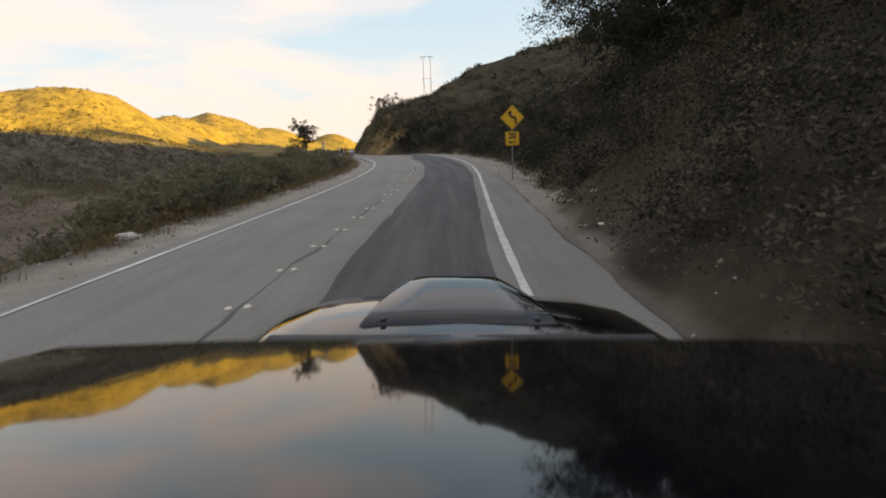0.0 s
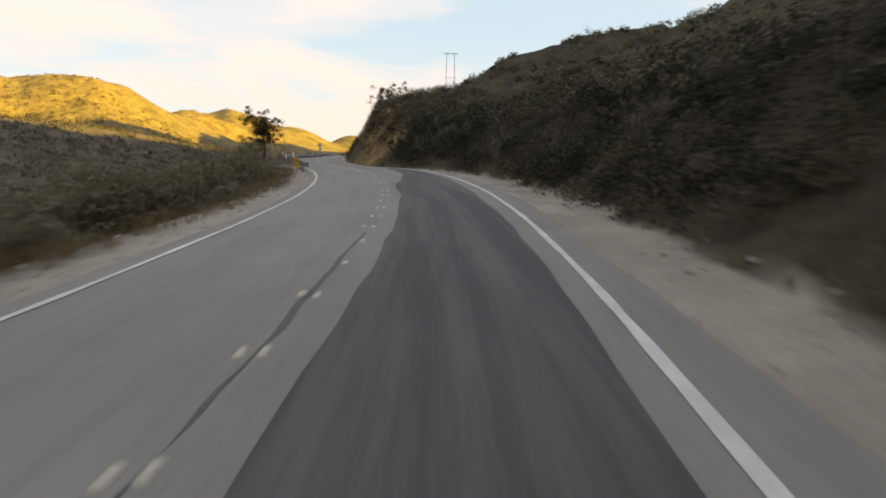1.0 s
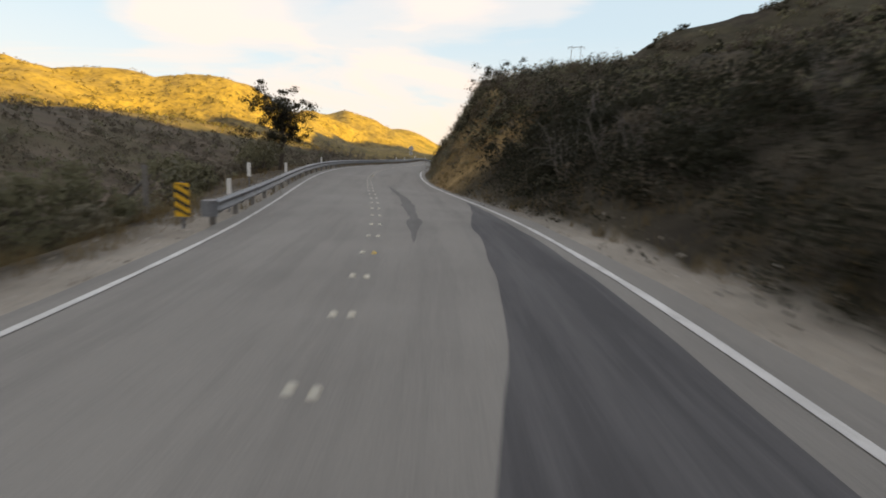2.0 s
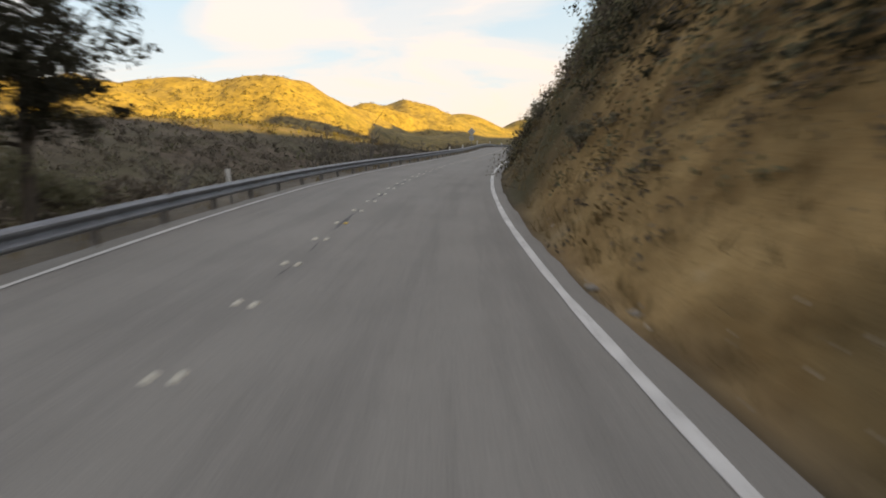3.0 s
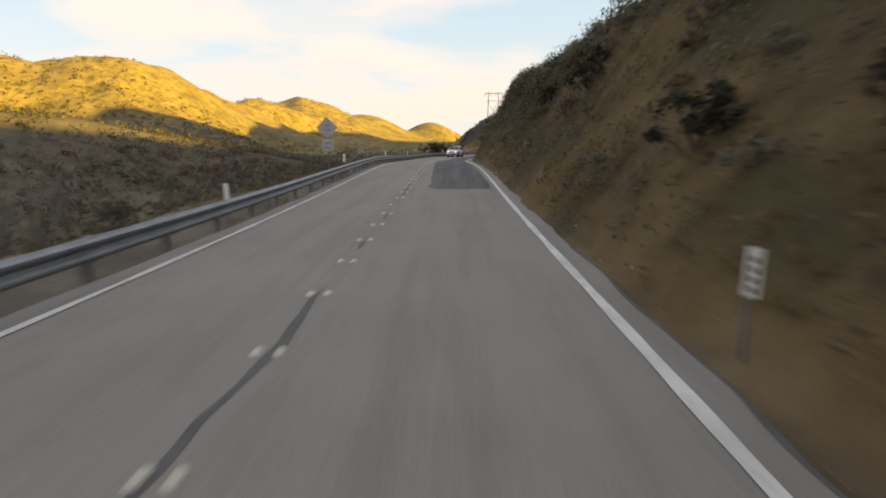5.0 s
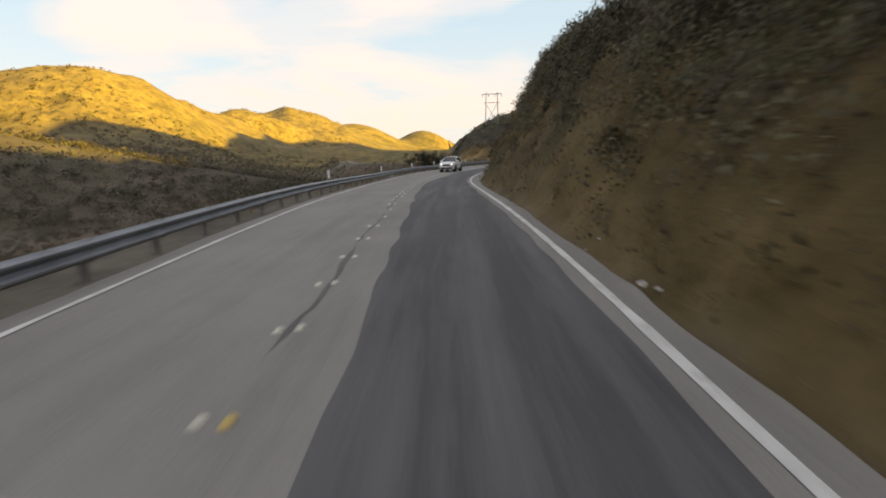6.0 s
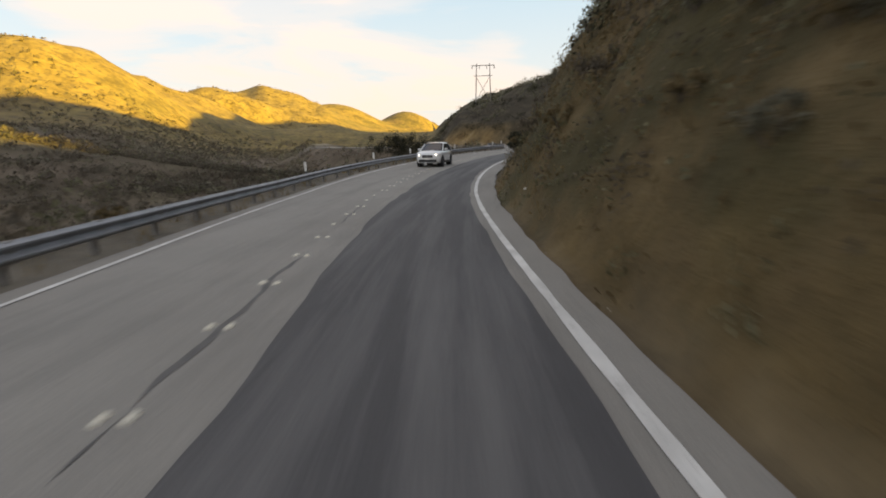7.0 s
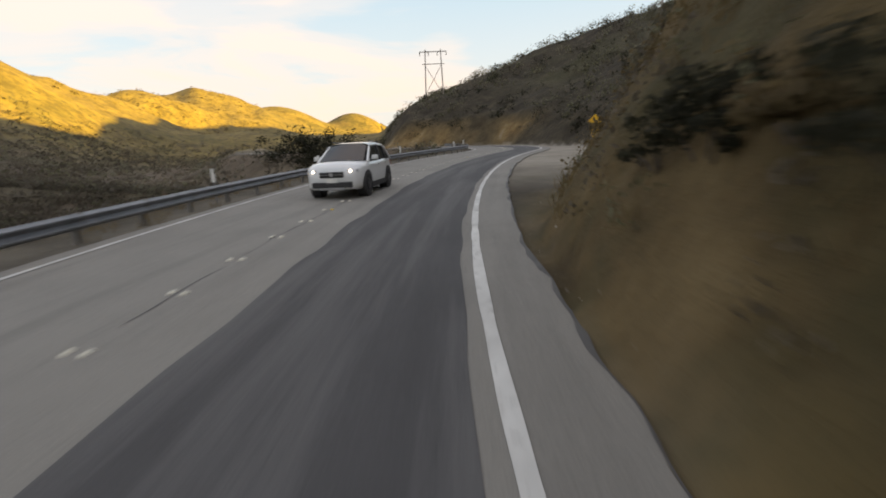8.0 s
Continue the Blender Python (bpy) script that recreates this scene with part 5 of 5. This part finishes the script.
def loft(name, rows, mat, parent, caps=True, label="", mirrored=True):
    """Skin over cross-sections; each row: y and half outline points (x, z) from low middle to top middle."""
    v, n = [], None
    for y, pts in rows:
        ring = [(x, y, z) for x, z in pts]
        if mirrored:
            ring += [(-x, y, z) for x, z in pts[::-1] if abs(x) > 1e-6]
        n = len(ring)
        v += ring
    f = []
    for i in range(len(rows) - 1):
        for j in range(n if mirrored else n - 1):
            k = (j + 1) % n
            f.append((i * n + j, i * n + k, (i + 1) * n + k, (i + 1) * n + j))
    if caps:
        f.append(tuple(range(n)))
        f.append(tuple(range((len(rows) - 1) * n, len(rows) * n))[::-1])
    bm = bmesh.new()
    vs = [bm.verts.new(p) for p in v]
    for q in f:
        bm.faces.new([vs[i] for i in q])
    bmesh.ops.recalc_face_normals(bm, faces=bm.faces)
    return part(name, bm, mat, parent, label, True)


def sheet(name, a, b, mat, parent, bow=0.0, n=8, label="", thick=0.0):
    """A pane between two edges, each a list of two corner points, bowed outwards along +y and up in its middle."""
    bm = bmesh.new()
    A, B = [Vector(p) for p in a], [Vector(p) for p in b]
    nor = (A[1] - A[0]).cross(B[0] - A[0]).normalized()
    grid = []
    for i in range(n + 1):
        u = i / n
        row = []
        for j in range(5):
            w = j / 4
            p = (A[0].lerp(A[1], u)).lerp(B[0].lerp(B[1], u), w) + nor * bow * 4 * u * (1 - u)
            row.append(bm.verts.new(p))
        grid.append(row)
    for i in range(n):
        for j in range(4):
            bm.faces.new((grid[i][j], grid[i + 1][j], grid[i + 1][j + 1], grid[i][j + 1]))
    return part(name, bm, mat, parent, label, True)


def wheel(parent, x, y, r, rim_mat):
    side = 1 if x > 0 else -1
    w = part("wheel", tyre_bm(r), TYRE, parent)
    bm = bmesh.new()
    bmesh.ops.create_cone(bm, cap_ends=True, segments=28, radius1=r * 0.64, radius2=r * 0.60, depth=0.03, matrix=Matrix.Translation((0.085, 0, 0)) @ pose(0, 0, 0, 0, 90, 0))
    part("hub", bm, TRIM, w)
    for k in range(5):
        bm = bmesh.new()
        bm_box(bm, 0.03, 0.085, r * 0.56, pose(0, 0, 0, 72 * k, 0, 0) @ Matrix.Translation((0.105, 0, r * 0.32)), 0.012)
        part("spoke", bm, rim_mat, w)
    bm = bmesh.new()
    bmesh.ops.create_cone(bm, cap_ends=True, segments=16, radius1=0.07, radius2=0.06, depth=0.05, matrix=Matrix.Translation((0.105, 0, 0)) @ pose(0, 0, 0, 0, 90, 0))
    part("cap", bm, rim_mat, w)
    w.matrix_basis = pose(x, y, r, 0, 0, 0 if side > 0 else 180)
    return w


def tyre_bm(r):
    bm = bmesh.new()
    prof = [(-0.10, r * 0.63), (-0.115, r * 0.78), (-0.108, r * 0.93), (-0.075, r), (0.075, r), (0.108, r * 0.93), (0.115, r * 0.78), (0.10, r * 0.63)]
    seg = 32
    rings = []
    for k in range(seg):
        a = 2 * math.pi * k / seg
        rings.append([bm.verts.new((x, q * math.cos(a), q * math.sin(a))) for x, q in prof])
    for k in range(seg):
        p, q = rings[k], rings[(k + 1) % seg]
        for j in range(len(prof)):
            i = (j + 1) % len(prof)
            bm.faces.new((p[j], p[i], q[i], q[j]))
    return bm


def arch(parent, x, y, r, mat):
    """Wheel-arch lip, a half ring standing proud of the wing."""
    bm = bmesh.new()
    rows = []
    for k in range(15):
        a = math.pi * (k / 14) * 1.16 - 0.08 * math.pi
        rows.append([bm.verts.new((x + dx, y + q * math.cos(a), r + q * math.sin(a))) for dx, q in ((-0.03, r + 0.03), (0.02, r + 0.035), (0.02, r + 0.095), (-0.03, r + 0.105))])
    for p, q in zip(rows, rows[1:]):
        for j in range(4):
            i = (j + 1) % 4
            bm.faces.new((p[j], p[i], q[i], q[j]))
    part("wheel_arch", bm, mat, parent)


def body_rows(table, bulge=0.0):
    rows = []
    for y, w, zb, zs, h, crown in table:
        rows.append((y, [(0, zb), (w * 0.55, zb), (w - 0.10, zb), (w - 0.02, zb + 0.10), (w, zb + (zs - zb) * 0.55), (w - 0.005, zs), (w - 0.05, zs + (h - zs) * 0.75), (w - 0.13, h), (w * 0.68, h + crown * 0.45), (w * 0.34, h + crown * 0.85), (0, h + crown)]))
    return rows


def build_car(name, label, body_mat, table, cab, wheels, r, rim_mat, arch_mat):
    """A car facing +y. cab: the greenhouse's corner places."""
    root = tagged(new(name), label, "car")
    loft("body", body_rows(table), body_mat, root)
    c = cab
    # roof: a curved panel with rolled sides
    rows = []
    for k in range(13):
        u = k / 12
        y = c["rear_y"] + (c["front_y"] - c["rear_y"]) * u
        z = c["top"](y)
        w = c["roof_w"] * (0.93 + 0.07 * math.sin(math.pi * min(1, 0.25 + 0.6 * u)))
        rows.append((y, [(w, z - 0.13), (w - 0.01, z - 0.075), (w - 0.05, z - 0.034), (w - 0.14, z - 0.014), (w * 0.5, z - 0.003), (0, z)]))
    full = [(y, pts + [(-x, z) for x, z in pts[::-1][1:]]) for y, pts in rows]
    loft("roof", full, body_mat, root, False, mirrored=False)
    zf, zr = c["top"](c["front_y"]) - 0.03, c["top"](c["rear_y"]) - 0.05
    fw, rw = c["roof_w"] - 0.08, c["roof_w"] - 0.10
    sheet("windscreen", [(-fw, c["front_y"] - 0.01, zf - 0.03), (fw, c["front_y"] - 0.01, zf - 0.03)], [(-c["cowl_w"], c["cowl_y"], c["cowl_z"]), (c["cowl_w"], c["cowl_y"], c["cowl_z"])], CAR_GLASS, root, 0.05)
    sheet("rear_window", [(rw, c["rear_y"] + 0.01, zr), (-rw, c["rear_y"] + 0.01, zr)], [(c["tail_w"], c["tail_y"], c["tail_z"]), (-c["tail_w"], c["tail_y"], c["tail_z"])], CAR_GLASS, root, 0.03)
    for sx in (-1, 1):
        # side glass in three lights between four pillars
        top = lambda y: Vector((sx * (c["roof_w"] - 0.012), y, c["top"](y) - 0.135))
        low = lambda y: Vector((sx * c["belt_w"], y, c["belt_z"]))
        ys_t = [c["rear_y"] + 0.02, c["rear_y"] + 0.42, (c["rear_y"] + c["front_y"]) / 2 + 0.12, c["front_y"] - 0.04]
        ys_l = [c["tail_y"] + 0.10, c["rear_y"] + 0.36, (c["rear_y"] + c["front_y"]) / 2 + 0.16, c["cowl_y"] - 0.04]
        for k in range(3):
            sheet("side_window", [top(ys_t[k]), top(ys_t[k + 1])], [low(ys_l[k]), low(ys_l[k + 1])], CAR_GLASS, root, 0.012 * sx, 4)
        for k in range(4):
            bm = bmesh.new()
            a, b = top(ys_t[k]), low(ys_l[k])
            bm_rod(bm, 0.035, 0.045, a + Vector((0, 0, 0.03)), b - Vector((0, 0, 0.03)), 8)
            part("pillar", bm, body_mat if k in (0, 3) else TRIM, root)
        # mirror
        bm = bmesh.new()
        bm_box(bm, 0.20, 0.11, 0.14, Matrix.Translation((sx * (c["belt_w"] + 0.15), c["cowl_y"] - 0.42, c["belt_z"] + 0.10)), 0.035)
        bm_box(bm, 0.10, 0.05, 0.04, Matrix.Translation((sx * (c["belt_w"] + 0.03), c["cowl_y"] - 0.42, c["belt_z"] + 0.04)), 0.01)
        part("side_mirror", bm, body_mat, root)
        # door handles and sill
        for y in (c["cowl_y"] - 1.15, c["cowl_y"] - 2.05):
            bm = bmesh.new()
            bm_box(bm, 0.03, 0.20, 0.035, Matrix.Translation((sx * (c["body_w"] + 0.005), y, c["belt_z"] - 0.14)), 0.01)
            part("door_handle", bm, body_mat, root)
        bm = bmesh.new()
        bm_box(bm, 0.05, wheels[0] - wheels[1] - 2 * r - 0.16, 0.16, Matrix.Translation((sx * (c["body_w"] - 0.015), (wheels[0] + wheels[1]) / 2, 0.30)), 0.02)
        part("sill", bm, arch_mat, root)
        for y in wheels:
            wheel(root, sx * (c["body_w"] - 0.09), y, r, rim_mat)
            arch(root, sx * (c["body_w"] - 0.03) - (0.0 if sx > 0 else -0.0), y, r, arch_mat)
            # body is uncut; a solid dark disc stands in for the well's shade
            bm = bmesh.new()
            bmesh.ops.create_cone(bm, cap_ends=True, segments=28, radius1=r + 0.045, radius2=r + 0.045, depth=0.30, matrix=Matrix.Translation((sx * (c["body_w"] - 0.145), y, r + 0.01)) @ pose(0, 0, 0, 0, 90, 0))
            part("wheel_well_disc", bm, TRIM, root)
    return root


def white_suv(m):
    table = [(-2.13, 0.62, 0.50, 0.72, 0.92, 0.02), (-2.06, 0.76, 0.36, 0.82, 1.02, 0.03), (-1.75, 0.86, 0.26, 0.90, 1.08, 0.02), (-0.9, 0.885, 0.22, 0.90, 1.06, 0.0), (0.4, 0.885, 0.22, 0.88, 1.03, 0.0),
             (1.0, 0.885, 0.22, 0.87, 1.05, 0.03), (1.3, 0.88, 0.22, 0.85, 1.03, 0.06), (1.65, 0.86, 0.24, 0.84, 1.02, 0.06), (1.92, 0.82, 0.25, 0.80, 0.965, 0.05), (2.06, 0.75, 0.27, 0.74, 0.88, 0.05), (2.14, 0.62, 0.33, 0.66, 0.77, 0.03)]
    cab = dict(front_y=0.28, rear_y=-1.62, top=lambda y: 1.64 - 0.06 * (y + 0.5) ** 2, roof_w=0.68, cowl_y=1.10, cowl_z=1.06, cowl_w=0.70, tail_y=-2.0, tail_z=1.05, tail_w=0.70, belt_w=0.815, belt_z=1.05, body_w=0.885)
    root = build_car("white_suv", "white compact SUV with lit headlamps on the oncoming lane", WHITE_PAINT, table, cab, (1.30, -1.26), 0.345, DARK_ALLOY, TRIM)
    def box(nm, sx, sy, sz, at, mat, rot=(0, 0, 0), bev=0.02, lab=""):
        bm = bmesh.new()
        bm_box(bm, sx, sy, sz, pose(*at, *rot), bev)
        return part(nm, bm, mat, root, lab)
    g = box("grille", 0.74, 0.06, 0.17, (0, 2.15, 0.71), TRIM, (-12, 0, 0), 0.03)
    bm = bmesh.new()
    bm_box(bm, 0.70, 0.02, 0.025, pose(0, 2.185, 0.715, -12), 0.008)
    part("chrome_bar", bm, CHROME, g, "chrome grille bar")
    bm = bmesh.new()
    bmesh.ops.create_cone(bm, cap_ends=True, segments=20, radius1=0.065, radius2=0.06, depth=0.02, matrix=pose(0, 2.195, 0.718, 78))
    part("badge", bm, CHROME, g, "plain round chrome badge")
    for sx in (-1, 1):
        h = box("headlamp", 0.34, 0.16, 0.15, (sx * 0.61, 2.0, 0.80), LENS, (-18, 0, -24 * sx), 0.05)
        bm = bmesh.new()
        bmesh.ops.create_uvsphere(bm, u_segments=12, v_segments=8, radius=0.055, matrix=pose(sx * 0.57, 2.085, 0.80))
        part("bulb", bm, LAMP_ON, h, "lit headlamp bulb")
        box("fog_lamp", 0.20, 0.05, 0.09, (sx * 0.62, 2.06, 0.46), TRIM, (0, 0, -24 * sx), 0.02)
        box("tail_lamp", 0.24, 0.10, 0.20, (sx * 0.68, -2.04, 0.86), RED_LENS, (0, 0, 20 * sx), 0.04)
        bm = bmesh.new()
        bm_rod(bm, 0.018, 0.018, (sx * 0.60, -1.45, 1.625), (sx * 0.61, 0.10, 1.655), 8)
        part("roof_rail", bm, TRIM, root)
    box("lower_intake", 1.24, 0.08, 0.17, (0, 2.14, 0.41), TRIM, (0, 0, 0), 0.03)
    box("skid_plate", 0.80, 0.06, 0.07, (0, 2.15, 0.29), ALLOY, (0, 0, 0), 0.02)
    box("number_plate", 0.34, 0.012, 0.13, (0, 2.175, 0.54), WHITE, (0, 0, 0), 0.005)
    box("rear_bumper", 1.30, 0.10, 0.22, (0, -2.12, 0.42), TRIM, (0, 0, 0), 0.04)
    root.matrix_world = m
    return root


white_suv(place(187.5, -4.2, 0.0, 180))


def black_wagon(m):
    """The car under the lens, standing where the drive begins: black wagon with a scooped bonnet."""
    table = [(-2.45, 0.66, 0.46, 0.80, 0.98, 0.02), (-2.36, 0.80, 0.34, 0.88, 1.05, 0.02), (-2.0, 0.88, 0.25, 0.92, 1.08, 0.02), (-1.0, 0.895, 0.22, 0.92, 1.06, 0.0), (0.4, 0.895, 0.22, 0.90, 1.04, 0.0),
             (1.25, 0.895, 0.22, 0.90, 1.04, 0.03), (1.45, 0.89, 0.22, 0.90, 1.045, 0.045), (1.7, 0.88, 0.23, 0.89, 1.04, 0.055), (1.95, 0.86, 0.24, 0.87, 1.02, 0.06), (2.15, 0.83, 0.25, 0.83, 0.985, 0.06), (2.30, 0.77, 0.27, 0.74, 0.90, 0.05), (2.38, 0.64, 0.33, 0.64, 0.75, 0.03)]
    top = lambda y: 1.652 - 0.112 * ((y + 0.22) + math.sqrt((y + 0.22) ** 2 + 0.03))
    cab = dict(front_y=0.60, rear_y=-1.95, top=top, roof_w=0.86, cowl_y=1.42, cowl_z=1.07, cowl_w=0.76, tail_y=-2.32, tail_z=1.06, tail_w=0.72, belt_w=0.875, belt_z=1.04, body_w=0.895)
    root = build_car("black_wagon", "glossy black wagon with a bonnet scoop standing on the road", BLACK_PAINT, table, cab, (1.48, -1.14), 0.34, ALLOY, BLACK_PAINT)
    # scoop: a raised hollow-nosed bulge on the bonnet
    rows = []
    for y, w, z0, z1 in ((1.62, 0.415, 1.088, 1.096), (1.72, 0.405, 1.09, 1.112), (1.82, 0.385, 1.085, 1.124), (1.92, 0.36, 1.075, 1.133), (2.02, 0.33, 1.06, 1.140), (2.10, 0.305, 1.05, 1.142), (2.13, 0.295, 1.05, 1.132)):
        t = min(1.0, max(0.0, (z1 - z0) / 0.09))
        rows.append((y, [(0, z0 - 0.04), (w, z0 - 0.035), (w - 0.02, z0 - 0.012), (w - 0.02 - 0.075 * t, z1 - 0.012), (w - 0.035 - 0.08 * t, z1 - 0.004), (w * 0.4, z1), (0, z1 + 0.001)]))
    sc = loft("bonnet_scoop", rows, BLACK_PAINT, root)
    bm = bmesh.new()
    bm_box(bm, 0.42, 0.02, 0.05, pose(0, 2.135, 1.09), 0.01)
    part("scoop_mouth", bm, TRIM, sc, "dark mesh mouth")
    for x in (-0.30, 0.30):
        bm = bmesh.new()
        bm_box(bm, 0.022, 0.03, 0.018, pose(x, 1.64, 1.098), 0.005)
        part("washer_jet", bm, TRIM, root)
    bm = bmesh.new()
    bm_box(bm, 1.40, 0.10, 0.03, pose(0, 1.47, 1.075), 0.01)
    part("cowl", bm, TRIM, root)
    for x, a in ((-0.35, 8), (0.25, 8)):
        bm = bmesh.new()
        bm_box(bm, 0.55, 0.02, 0.02, pose(x, 1.36, 1.045, 0, a, 0), 0.005)
        part("wiper", bm, TRIM, root)
    def box(nm, sx, sy, sz, at, mat, rot=(0, 0, 0), bev=0.02):
        bm = bmesh.new()
        bm_box(bm, sx, sy, sz, pose(*at, *rot), bev)
        return part(nm, bm, mat, root)
    box("grille", 0.70, 0.05, 0.16, (0, 2.37, 0.66), TRIM, (-8, 0, 0), 0.03)
    box("lower_intake", 1.0, 0.05, 0.16, (0, 2.37, 0.40), TRIM, (0, 0, 0), 0.03)
    for sx in (-1, 1):
        box("headlamp", 0.36, 0.16, 0.16, (sx * 0.62, 2.24, 0.74), LENS, (-15, 0, -24 * sx), 0.05)
        box("tail_lamp", 0.20, 0.12, 0.30, (sx * 0.72, -2.34, 0.90), RED_LENS, (0, 0, 20 * sx), 0.04)
    box("rear_bumper", 1.40, 0.10, 0.24, (0, -2.43, 0.44), BLACK_PAINT, (0, 0, 0), 0.05)
    root.matrix_world = m
    return root


_p0 = on_road(np.array(0.0), np.array(0.0))
black_wagon(pose(_p0[0], _p0[1], _p0[2] + 0.004, 2.0, 1.9, ROWS[0][4]) @ pose(0.02, 0.18, 0))
